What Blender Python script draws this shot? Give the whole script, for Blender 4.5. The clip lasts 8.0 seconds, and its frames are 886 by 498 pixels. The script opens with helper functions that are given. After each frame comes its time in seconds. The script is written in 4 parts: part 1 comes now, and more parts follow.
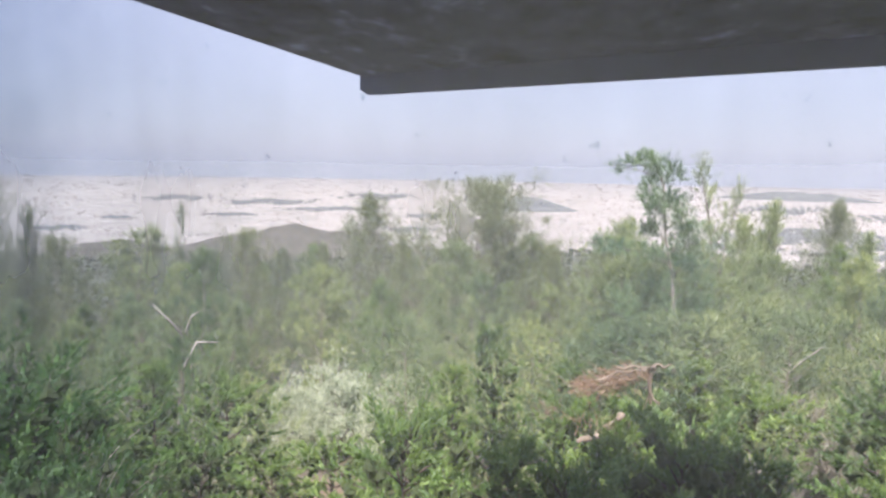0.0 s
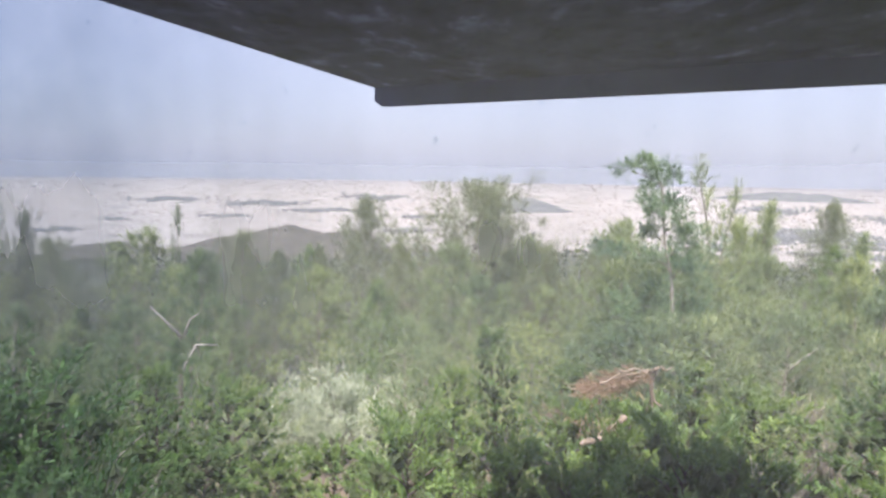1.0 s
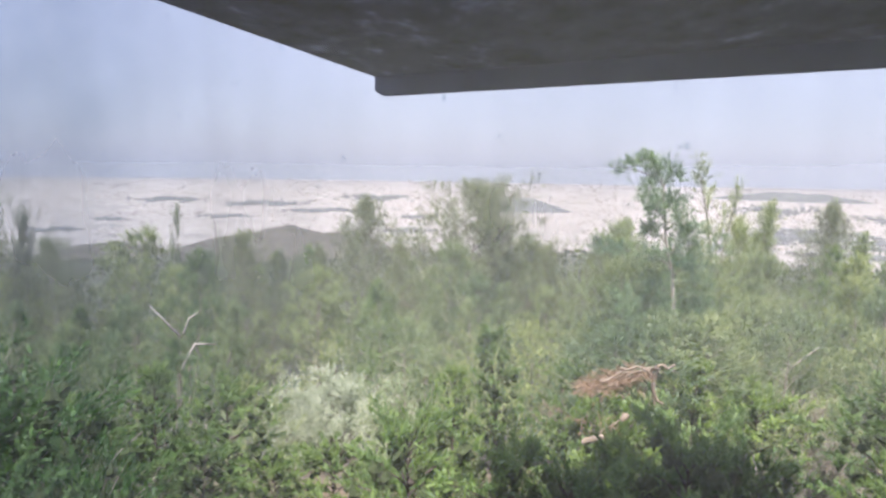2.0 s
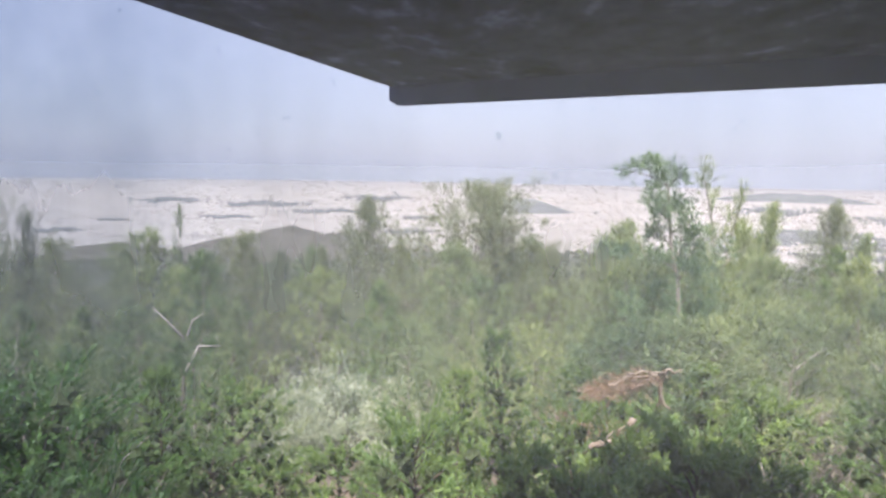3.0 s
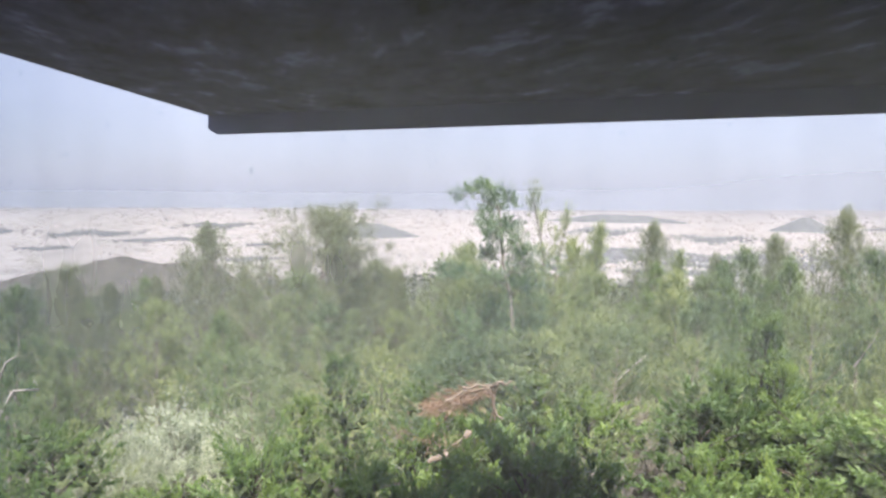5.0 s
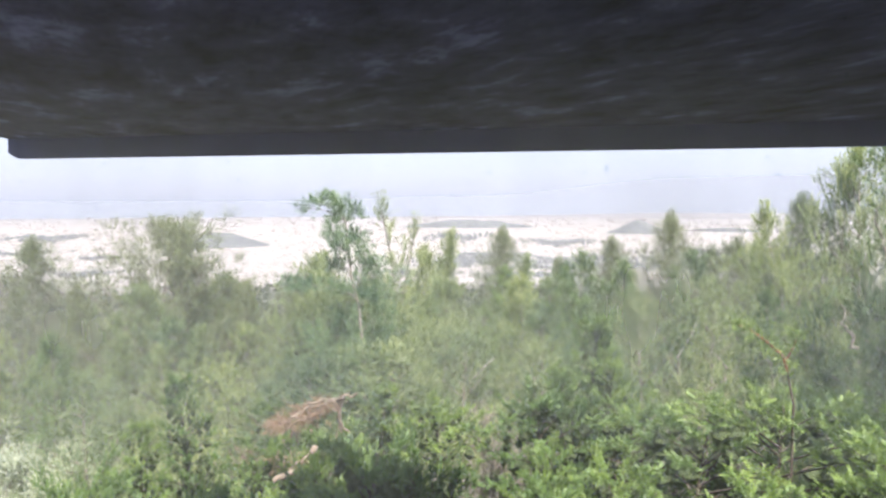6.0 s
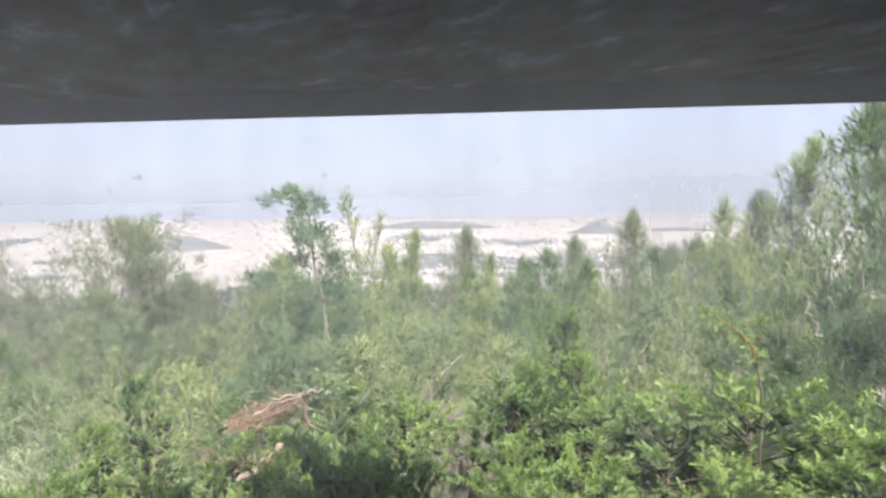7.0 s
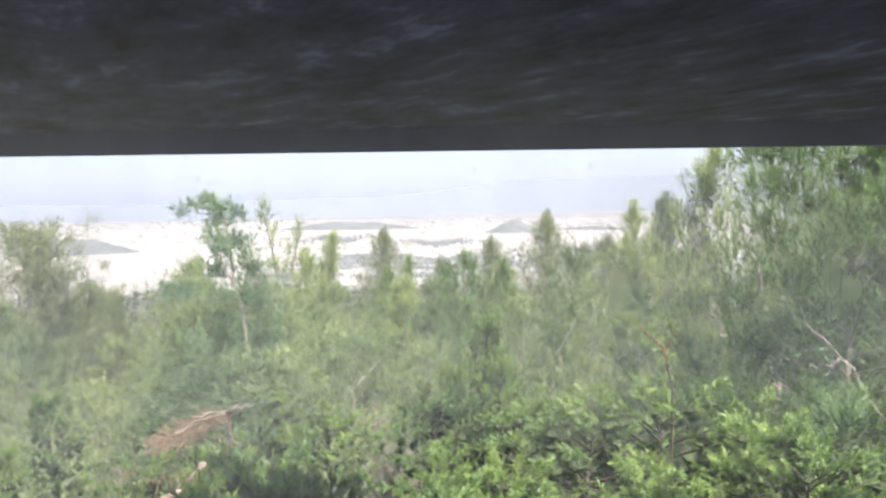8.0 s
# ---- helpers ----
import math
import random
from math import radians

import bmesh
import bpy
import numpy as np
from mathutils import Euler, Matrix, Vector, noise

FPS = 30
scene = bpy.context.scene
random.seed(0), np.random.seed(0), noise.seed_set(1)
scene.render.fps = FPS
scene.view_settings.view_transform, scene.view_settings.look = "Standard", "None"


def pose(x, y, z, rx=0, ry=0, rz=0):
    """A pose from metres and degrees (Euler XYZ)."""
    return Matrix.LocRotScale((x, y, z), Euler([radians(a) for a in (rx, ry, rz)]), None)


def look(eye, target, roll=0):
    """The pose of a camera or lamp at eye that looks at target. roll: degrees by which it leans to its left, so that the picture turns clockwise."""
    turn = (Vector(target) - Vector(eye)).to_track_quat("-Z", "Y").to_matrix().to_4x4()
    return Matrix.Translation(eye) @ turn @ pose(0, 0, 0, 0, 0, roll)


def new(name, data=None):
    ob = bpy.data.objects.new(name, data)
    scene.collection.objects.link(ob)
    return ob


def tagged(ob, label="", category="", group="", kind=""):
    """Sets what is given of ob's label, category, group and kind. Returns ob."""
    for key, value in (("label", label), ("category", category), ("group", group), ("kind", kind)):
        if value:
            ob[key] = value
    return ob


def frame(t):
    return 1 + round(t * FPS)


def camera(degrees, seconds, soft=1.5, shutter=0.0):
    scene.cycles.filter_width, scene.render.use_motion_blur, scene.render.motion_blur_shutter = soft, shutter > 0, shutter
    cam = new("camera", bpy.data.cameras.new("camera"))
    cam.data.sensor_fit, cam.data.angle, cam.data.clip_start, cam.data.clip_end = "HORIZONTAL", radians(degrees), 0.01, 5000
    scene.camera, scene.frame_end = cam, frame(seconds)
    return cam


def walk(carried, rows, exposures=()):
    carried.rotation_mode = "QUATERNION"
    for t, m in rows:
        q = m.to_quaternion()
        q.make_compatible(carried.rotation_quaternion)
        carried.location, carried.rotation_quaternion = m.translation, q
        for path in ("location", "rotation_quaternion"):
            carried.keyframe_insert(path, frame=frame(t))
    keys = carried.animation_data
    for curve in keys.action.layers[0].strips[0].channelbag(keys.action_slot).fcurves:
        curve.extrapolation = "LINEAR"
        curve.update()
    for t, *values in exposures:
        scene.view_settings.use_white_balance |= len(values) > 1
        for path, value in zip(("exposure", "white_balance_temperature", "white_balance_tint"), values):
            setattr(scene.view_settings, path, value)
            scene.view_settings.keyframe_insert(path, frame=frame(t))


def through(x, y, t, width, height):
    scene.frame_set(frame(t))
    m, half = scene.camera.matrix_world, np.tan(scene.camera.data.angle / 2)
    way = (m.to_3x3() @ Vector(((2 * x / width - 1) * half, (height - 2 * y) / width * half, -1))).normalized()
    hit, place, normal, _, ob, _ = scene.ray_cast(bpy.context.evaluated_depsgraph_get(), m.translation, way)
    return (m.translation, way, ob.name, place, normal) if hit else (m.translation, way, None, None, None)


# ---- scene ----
cam = camera(63.3, 8.0, soft=2.3, shutter=0.25)
PATH = [
    (0, (0.0000, 0.0000, 3.2000), (0.0000, 9.9299, 2.0177), 1.070),
    (0.5, (-0.0244, -0.0099, 3.2206), (0.0054, 9.9205, 2.0432), 1.062),
    (1, (-0.0581, -0.0375, 3.2287), (0.0013, 9.8940, 2.0618), 0.982),
    (1.5, (-0.0502, -0.0017, 3.1894), (0.0241, 9.9296, 2.0209), 1.005),
    (3, (-0.1046, 0.0055, 3.2255), (-0.0597, 9.9385, 2.0710), 1.005),
    (3.3, (-0.0855, -0.0064, 3.2102), (-0.0378, 9.9266, 2.0552), 1.038),
    (3.5, (-0.0727, -0.0143, 3.2000), (0.1828, 9.9154, 2.0447), 1.060),
    (3.6, (-0.0643, -0.0157, 3.1969), (0.8219, 9.8788, 2.0505), 0.943),
    (3.7, (-0.0559, -0.0170, 3.1937), (1.3751, 9.8145, 2.0563), 0.826),
    (3.8, (-0.0475, -0.0184, 3.1906), (1.8964, 9.7257, 2.0620), 0.708),
    (4, (-0.0307, -0.0211, 3.1843), (2.0414, 9.6986, 2.0736), 0.474),
    (4.2, (-0.0308, -0.0280, 3.1871), (2.0634, 9.6870, 2.0765), 0.478),
    (5.3, (-0.0323, -0.1550, 3.2395), (2.1160, 9.5861, 2.5341), 0.558),
    (5.5, (-0.0323, -0.1591, 3.2412), (2.2366, 9.5545, 2.5358), 0.561),
    (5.6, (-0.0172, -0.1725, 3.2502), (2.6462, 9.4408, 2.5499), 0.459),
    (5.7, (-0.0021, -0.1860, 3.2591), (3.1778, 9.2695, 2.5641), 0.357),
    (5.8, (0.0130, -0.1994, 3.2681), (3.7940, 9.0325, 2.5782), 0.255),
    (6, (0.0432, -0.2263, 3.2860), (4.0911, 8.8925, 2.6065), 0.051),
    (6.5, (0.0620, -0.1583, 3.2277), (4.4081, 8.8228, 2.5563), -0.099),
    (7, (0.0611, -0.1134, 3.1949), (4.5641, 8.7906, 2.5312), -0.220),
    (7.5, (0.0955, -0.1291, 3.2189), (4.9332, 8.5977, 2.5561), -0.288),
    (7.7, (0.0502, -0.1303, 3.2454), (5.4627, 8.2520, 2.5812), -0.366),
    (8, (-0.0178, -0.1321, 3.2852), (5.4830, 8.1924, 2.6188), -0.482),
]
walk(cam, [(t, look(eye, target, roll)) for t, eye, target, roll in PATH], [(0.0, 1.13, 6350, 16), (3.0, 1.17, 6360, 16), (4.0, 1.11, 6370, 15), (5.5, 1.21, 6400, 14), (6.0, 1.35, 6420, 13), (6.5, 1.40, 6430, 13), (7.0, 1.32, 6440, 13), (7.5, 1.34, 6450, 12), (8.0, 1.43, 6450, 11)])

# ---- light ----
TO_SUN = Vector((-0.55, -2.15, 3.0)).normalized()
world = bpy.data.worlds.new("world")
scene.world = world
world.use_nodes = True
sky = world.node_tree.nodes.new("ShaderNodeTexSky")
sky.sky_type = "NISHITA"
sky.sun_disc = False
sky.sun_elevation = math.asin(TO_SUN.z)
sky.sun_rotation = math.atan2(TO_SUN.x, TO_SUN.y)
sky.altitude = 200
sky.air_density = 1.0
sky.dust_density = 1.2
sky.ozone_density = 1.5
# summer haze whitens the whole sky
haze = world.node_tree.nodes.new("ShaderNodeMix")
haze.data_type = "RGBA"
haze.inputs[0].default_value = 0.80
haze.inputs[7].default_value = (4.0, 4.2, 5.3, 1)
world.node_tree.links.new(sky.outputs[0], haze.inputs[6])
world.node_tree.links.new(haze.outputs[2], world.node_tree.nodes["Background"].inputs[0])
world.node_tree.nodes["Background"].inputs[1].default_value = 0.105
sun = new("sun", bpy.data.lights.new("sun", "SUN"))
sun.data.energy = 5.0
sun.data.angle = radians(0.55)
sun.data.color = (1.0, 0.95, 0.87)
sun.matrix_world = look(TO_SUN * 60, (0, 0, 0))


# ---- materials ----
def material(name):
    m = bpy.data.materials.new(name)
    m.use_nodes = True
    t = m.node_tree
    t.nodes.clear()
    out = t.nodes.new("ShaderNodeOutputMaterial")
    return m, t, out


def node(t, kind, **inputs):
    n = t.nodes.new(kind)
    for key, value in inputs.items():
        key = key.replace("_", " ")
        if isinstance(value, bpy.types.NodeSocket):
            t.links.new(value, n.inputs[key])
        else:
            n.inputs[key].default_value = value
    return n


def ramp(t, fac, stops):
    n = t.nodes.new("ShaderNodeValToRGB")
    t.links.new(fac, n.inputs[0])
    e = n.color_ramp.elements
    while len(e) < len(stops):
        e.new(0.5)
    for k, (at, col) in enumerate(stops):
        e[k].position = at
        e[k].color = (*col, 1)
    return n.outputs[0]


def mix(t, fac, a, b, blend="MIX"):
    n = t.nodes.new("ShaderNodeMix")
    n.data_type = "RGBA"
    n.blend_type = blend
    for socket, value in ((n.inputs[0], fac), (n.inputs[6], a), (n.inputs[7], b)):
        if isinstance(value, bpy.types.NodeSocket):
            t.links.new(value, socket)
        else:
            socket.default_value = value if socket == n.inputs[0] else (*value, 1)
    return n.outputs[2]


def coords(t):
    return t.nodes.new("ShaderNodeTexCoord").outputs["Object"]


def noise_at(t, vec, scale, detail=4.0, rough=0.6):
    return node(t, "ShaderNodeTexNoise", Vector=vec, Scale=scale, Detail=detail, Roughness=rough).outputs[0]


def foliage(name, dark, mid, light, through=0.19, gloss=0.03, vary=1.0):
    """Leaf matter: three greens mixed by clump and by leaf, some light passing through."""
    m, t, out = material(name)
    info = t.nodes.new("ShaderNodeObjectInfo")
    geo = t.nodes.new("ShaderNodeNewGeometry")
    big = noise_at(t, coords(t), 2.6, 2.0)
    by_leaf = node(t, "ShaderNodeMath", Value=geo.outputs["Random Per Island"])
    by_leaf.operation = "MULTIPLY_ADD"
    by_leaf.inputs[1].default_value = 0.20
    t.links.new(big, by_leaf.inputs[2])
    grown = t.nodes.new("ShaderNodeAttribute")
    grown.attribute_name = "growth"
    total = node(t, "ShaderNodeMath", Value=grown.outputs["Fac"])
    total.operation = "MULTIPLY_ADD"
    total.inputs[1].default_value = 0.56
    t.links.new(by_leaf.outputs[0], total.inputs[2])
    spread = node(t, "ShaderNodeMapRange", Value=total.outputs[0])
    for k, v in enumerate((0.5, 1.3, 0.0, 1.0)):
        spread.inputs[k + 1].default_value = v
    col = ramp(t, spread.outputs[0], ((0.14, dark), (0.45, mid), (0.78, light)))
    tint = ramp(t, info.outputs["Random"], ((0.0, (1 - 0.34 * vary, 1 - 0.26 * vary, 1 - 0.20 * vary)), (0.5, (1.0, 1.0, 1.0)), (1.0, (1 + 0.14 * vary, 1 + 0.12 * vary, 1.0))))
    col = mix(t, 1.0, col, tint, "MULTIPLY")
    d = node(t, "ShaderNodeBsdfDiffuse", Color=col)
    warm = mix(t, 1.0, col, (1.10, 1.15, 0.65), "MULTIPLY")
    tr = node(t, "ShaderNodeBsdfTranslucent", Color=warm)
    s = node(t, "ShaderNodeMixShader", Fac=through)
    t.links.new(d.outputs[0], s.inputs[1])
    t.links.new(tr.outputs[0], s.inputs[2])
    g = node(t, "ShaderNodeBsdfGlossy", Roughness=0.45, Color=(0.9, 0.95, 1.0, 1))
    s2 = node(t, "ShaderNodeMixShader", Fac=gloss)
    t.links.new(s.outputs[0], s2.inputs[1])
    t.links.new(g.outputs[0], s2.inputs[2])
    t.links.new(s2.outputs[0], out.inputs[0])
    return m


def rough_surface(name, stops, scale, fine, rough=0.9, bump=0.3, depth=0.01, metal=0.0, long=1.0):
    """A dull surface: colour from coarse and fine noise, with relief from the fine one."""
    m, t, out = material(name)
    c = coords(t)
    if long != 1.0:
        # marks drawn out along y
        drawn = node(t, "ShaderNodeMapping", Vector=c)
        drawn.inputs["Scale"].default_value = (1.0, 1.0 / long, 1.0)
        c = drawn.outputs[0]
    a = noise_at(t, c, scale, 5.0)
    b = noise_at(t, c, fine, 6.0, 0.7)
    f = node(t, "ShaderNodeMath", Value=a)
    f.operation = "MULTIPLY_ADD"
    f.inputs[1].default_value = 0.65
    half = node(t, "ShaderNodeMath", Value=b)
    half.operation = "MULTIPLY"
    half.inputs[1].default_value = 0.35
    t.links.new(half.outputs[0], f.inputs[2])
    col = ramp(t, f.outputs[0], stops)
    bp = node(t, "ShaderNodeBump", Strength=bump, Distance=depth, Height=b)
    p = node(t, "ShaderNodeBsdfPrincipled", Base_Color=col, Roughness=rough, Metallic=metal, Normal=bp.outputs[0])
    t.links.new(p.outputs[0], out.inputs[0])
    return m


PINE = foliage("pine_needles", (0.122, 0.155, 0.079), (0.240, 0.295, 0.143), (0.363, 0.415, 0.216), 0.28, 0.03, 1.5)
PINE_DARK = foliage("pine_needles_dark", (0.066, 0.112, 0.050), (0.145, 0.215, 0.085), (0.25, 0.335, 0.14), 0.26)
JUNIPER = foliage("juniper_scales", (0.058, 0.102, 0.026), (0.147, 0.228, 0.060), (0.279, 0.370, 0.110), 0.30)
# darker copy of the juniper green, with shade put into the colour
JUNIPER_SHADED = foliage("juniper_scales_deep", (0.037, 0.071, 0.024), (0.104, 0.176, 0.056), (0.207, 0.295, 0.096), 0.26)
OLIVE = foliage("silvery_leaves", (0.172, 0.206, 0.120), (0.396, 0.439, 0.301), (0.602, 0.619, 0.482), 0.2, 0.05, 0.3)
PINE_SOFT = foliage("soft_pine_needles", (0.058, 0.102, 0.036), (0.143, 0.215, 0.075), (0.264, 0.355, 0.130), 0.28)
GREY_PINE = foliage("greyish_pine_needles", (0.105, 0.122, 0.080), (0.190, 0.218, 0.135), (0.29, 0.318, 0.205), 0.26)
BLUE_PINE = foliage("blue_green_needles", (0.060, 0.107, 0.068), (0.165, 0.253, 0.149), (0.308, 0.408, 0.243), 0.22)
HERB = foliage("fresh_stems", (0.018, 0.056, 0.010), (0.048, 0.120, 0.021), (0.128, 0.216, 0.056))
DEAD = foliage("dead_needles", (0.15, 0.10, 0.072), (0.27, 0.18, 0.13), (0.42, 0.31, 0.235), 0.15)
DRY = foliage("dry_twigs", (0.12, 0.10, 0.088), (0.20, 0.178, 0.158), (0.31, 0.28, 0.255), 0.1)
WOODS = foliage("far_scrub", (0.047, 0.056, 0.044), (0.072, 0.082, 0.064), (0.115, 0.117, 0.093), 0.1, 0.02)
BARK = rough_surface("grey_bark", ((0.3, (0.13, 0.105, 0.085)), (0.55, (0.30, 0.26, 0.22)), (0.75, (0.50, 0.46, 0.41))), 3.0, 40.0, bump=0.6)
DARK_BARK = rough_surface("dark_bark", ((0.3, (0.045, 0.035, 0.028)), (0.55, (0.10, 0.08, 0.062)), (0.75, (0.20, 0.165, 0.13))), 5.0, 50.0, bump=0.6)
# dark green of the inner lumps, standing in for shade between sprays
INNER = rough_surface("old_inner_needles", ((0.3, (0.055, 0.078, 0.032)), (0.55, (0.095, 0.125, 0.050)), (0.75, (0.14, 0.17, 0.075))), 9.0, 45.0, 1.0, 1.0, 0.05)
RED_BARK = rough_surface("red_brown_bark", ((0.3, (0.16, 0.07, 0.035)), (0.55, (0.34, 0.17, 0.085)), (0.75, (0.50, 0.30, 0.18))), 6.0, 60.0, bump=0.6)
CUT_WOOD = rough_surface("weathered_wood", ((0.3, (0.24, 0.21, 0.18)), (0.55, (0.43, 0.395, 0.35)), (0.75, (0.60, 0.565, 0.52))), 8.0, 70.0, bump=0.5)
OLD_WOOD = rough_surface("old_grey_wood", ((0.3, (0.15, 0.115, 0.085)), (0.55, (0.28, 0.22, 0.17)), (0.75, (0.42, 0.36, 0.29))), 8.0, 70.0, bump=0.5)
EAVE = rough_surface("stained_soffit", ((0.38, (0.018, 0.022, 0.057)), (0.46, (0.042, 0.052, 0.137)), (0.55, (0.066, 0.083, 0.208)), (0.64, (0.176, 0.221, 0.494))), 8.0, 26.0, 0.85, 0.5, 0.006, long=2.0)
FASCIA = rough_surface("painted_fascia", ((0.3, (0.030, 0.039, 0.101)), (0.7, (0.064, 0.081, 0.195))), 7.0, 40.0, 0.8, 0.2, 0.003)
PLASTER = rough_surface("wall_plaster", ((0.3, (0.42, 0.40, 0.36)), (0.7, (0.60, 0.58, 0.53))), 1.5, 60.0, 0.9, 0.3, 0.004)
DECK = rough_surface("deck_boards", ((0.3, (0.16, 0.12, 0.09)), (0.7, (0.34, 0.27, 0.20))), 2.0, 50.0, 0.8, 0.4, 0.004)


def ground_material():
    m, t, out = material("slope_and_plain")
    c = coords(t)
    a = noise_at(t, c, 0.6, 8.0, 0.7)
    b = noise_at(t, c, 14.0, 4.0)
    earth = ramp(t, a, ((0.3, (0.10, 0.065, 0.04)), (0.55, (0.21, 0.145, 0.095)), (0.75, (0.30, 0.24, 0.17))))
    far = noise_at(t, c, 0.012, 8.0, 0.75)
    town = ramp(t, far, ((0.36, (0.255, 0.245, 0.231)), (0.46, (0.367, 0.339, 0.320)), (0.75, (0.452, 0.419, 0.400))))
    brush = ramp(t, noise_at(t, c, 0.09, 8.0, 0.75), ((0.3, (0.050, 0.058, 0.042)), (0.5, (0.085, 0.092, 0.066)), (0.72, (0.150, 0.145, 0.115))))
    d = node(t, "ShaderNodeVectorMath", Vector=c)
    d.operation = "LENGTH"
    past = node(t, "ShaderNodeMapRange", Value=d.outputs["Value"])
    past.inputs[1].default_value, past.inputs[2].default_value = 880, 960
    grown = node(t, "ShaderNodeMapRange", Value=d.outputs["Value"])
    grown.inputs[1].default_value, grown.inputs[2].default_value = 9, 30
    # distance haze put into the colour: the town greys towards the plain's end
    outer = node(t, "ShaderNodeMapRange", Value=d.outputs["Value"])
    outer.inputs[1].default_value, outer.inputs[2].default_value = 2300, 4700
    haze_grey = ramp(t, noise_at(t, c, 0.004, 6.0, 0.7), ((0.35, (0.255, 0.250, 0.262)), (0.65, (0.305, 0.292, 0.295))))
    town = mix(t, outer.outputs[0], town, haze_grey)
    col = mix(t, past.outputs[0], mix(t, grown.outputs[0], earth, brush), town)
    bp = node(t, "ShaderNodeBump", Strength=0.5, Distance=0.03, Height=b)
    p = node(t, "ShaderNodeBsdfPrincipled", Base_Color=col, Roughness=0.95, Normal=bp.outputs[0])
    t.links.new(p.outputs[0], out.inputs[0])
    return m


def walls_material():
    m, t, out = material("town_walls")
    geo = t.nodes.new("ShaderNodeNewGeometry")
    col = ramp(t, geo.outputs["Random Per Island"], ((0.0, (0.258, 0.239, 0.229)), (0.2, (0.366, 0.337, 0.323)), (0.6, (0.456, 0.421, 0.406)), (0.92, (0.595, 0.561, 0.545)), (1.0, (0.436, 0.356, 0.316))))
    # far houses fade to a haze grey mixed into their colour
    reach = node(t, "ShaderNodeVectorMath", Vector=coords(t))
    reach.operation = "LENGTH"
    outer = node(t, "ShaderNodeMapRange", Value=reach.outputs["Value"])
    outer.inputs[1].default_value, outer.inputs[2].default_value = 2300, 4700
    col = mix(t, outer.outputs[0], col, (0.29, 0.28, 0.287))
    p = node(t, "ShaderNodeBsdfDiffuse", Color=col)
    t.links.new(p.outputs[0], out.inputs[0])
    return m


def far_material(name, low, high, scale):
    m, t, out = material(name)
    f = noise_at(t, coords(t), scale, 8.0, 0.65)
    p = node(t, "ShaderNodeBsdfDiffuse", Color=ramp(t, f, ((0.3, low), (0.7, high))))
    t.links.new(p.outputs[0], out.inputs[0])
    return m


def pane_material():
    """Clear glass with a film of dust and dried runs of rain on it."""
    m, t, out = material("dusty_glass")
    c = coords(t)
    blot = noise_at(t, c, 3.2, 3.0, 0.5)
    stretch = node(t, "ShaderNodeMapping", Vector=c)
    stretch.inputs["Scale"].default_value = (30.0, 30.0, 2.2)
    runs = noise_at(t, stretch.outputs[0], 1.0, 3.0, 0.6)
    both = node(t, "ShaderNodeMath", Value=blot)
    both.operation = "MULTIPLY_ADD"
    both.inputs[1].default_value = 0.80
    part_runs = node(t, "ShaderNodeMath", Value=runs)
    part_runs.operation = "MULTIPLY"
    part_runs.inputs[1].default_value = 0.20
    t.links.new(part_runs.outputs[0], both.inputs[2])
    film = node(t, "ShaderNodeMapRange", Value=both.outputs[0])
    for k, v in enumerate((0.32, 0.68, 0.075, 0.175)):
        film.inputs[k + 1].default_value = v
    # dust is thickest in a band below the top, shaped to imitate haze and glare, and thin above it
    level = node(t, "ShaderNodeSeparateXYZ", Vector=c)
    band = node(t, "ShaderNodeMapRange", Value=level.outputs[2])
    for k, v in enumerate((1.30, 2.00, 0.0, 1.0)):
        band.inputs[k + 1].default_value = v
    grey = ramp(t, band.outputs[0], tuple((at, (v, v, v)) for at, v in ((0.10, 0.16), (0.22, 0.36), (0.32, 0.78), (0.42, 0.82), (0.52, 0.70), (0.60, 0.52), (0.66, 0.36), (0.74, 0.17), (0.84, 0.06))))
    thick = node(t, "ShaderNodeMath", Value=film.outputs[0])
    thick.operation = "MULTIPLY"
    t.links.new(grey, thick.inputs[1])
    twice = node(t, "ShaderNodeMath", Value=thick.outputs[0])
    twice.operation = "MULTIPLY"
    twice.inputs[1].default_value = 2.22
    clear = t.nodes.new("ShaderNodeBsdfTransparent")
    # the pane is tinted darker towards its far end, and specks of dirt are spattered over all of it
    apart = node(t, "ShaderNodeSeparateXYZ", Vector=c)
    far_end = node(t, "ShaderNodeMapRange", Value=apart.outputs[0])
    for k, v in enumerate((-0.26, -0.56, 0.0, 1.0)):
        far_end.inputs[k + 1].default_value = v
    patchy = ramp(t, noise_at(t, c, 7.0, 4.0, 0.6), ((0.25, (0.55, 0.55, 0.55)), (0.75, (1, 1, 1))))
    amount = mix(t, 1.0, far_end.outputs[0], patchy, "MULTIPLY")
    tint = mix(t, amount, (0.985, 0.99, 0.99), (0.66, 0.70, 0.745))
    specks = ramp(t, noise_at(t, c, 95.0, 2.0, 0.5), ((0.69, (1, 1, 1)), (0.78, (0.80, 0.83, 0.86))))
    t.links.new(mix(t, 1.0, tint, specks, "MULTIPLY"), clear.inputs[0])
    dust = node(t, "ShaderNodeBsdfTranslucent", Color=(0.92, 0.94, 0.96, 1))
    s = node(t, "ShaderNodeMixShader", Fac=twice.outputs[0])
    t.links.new(clear.outputs[0], s.inputs[1])
    t.links.new(dust.outputs[0], s.inputs[2])
    t.links.new(s.outputs[0], out.inputs[0])
    return m


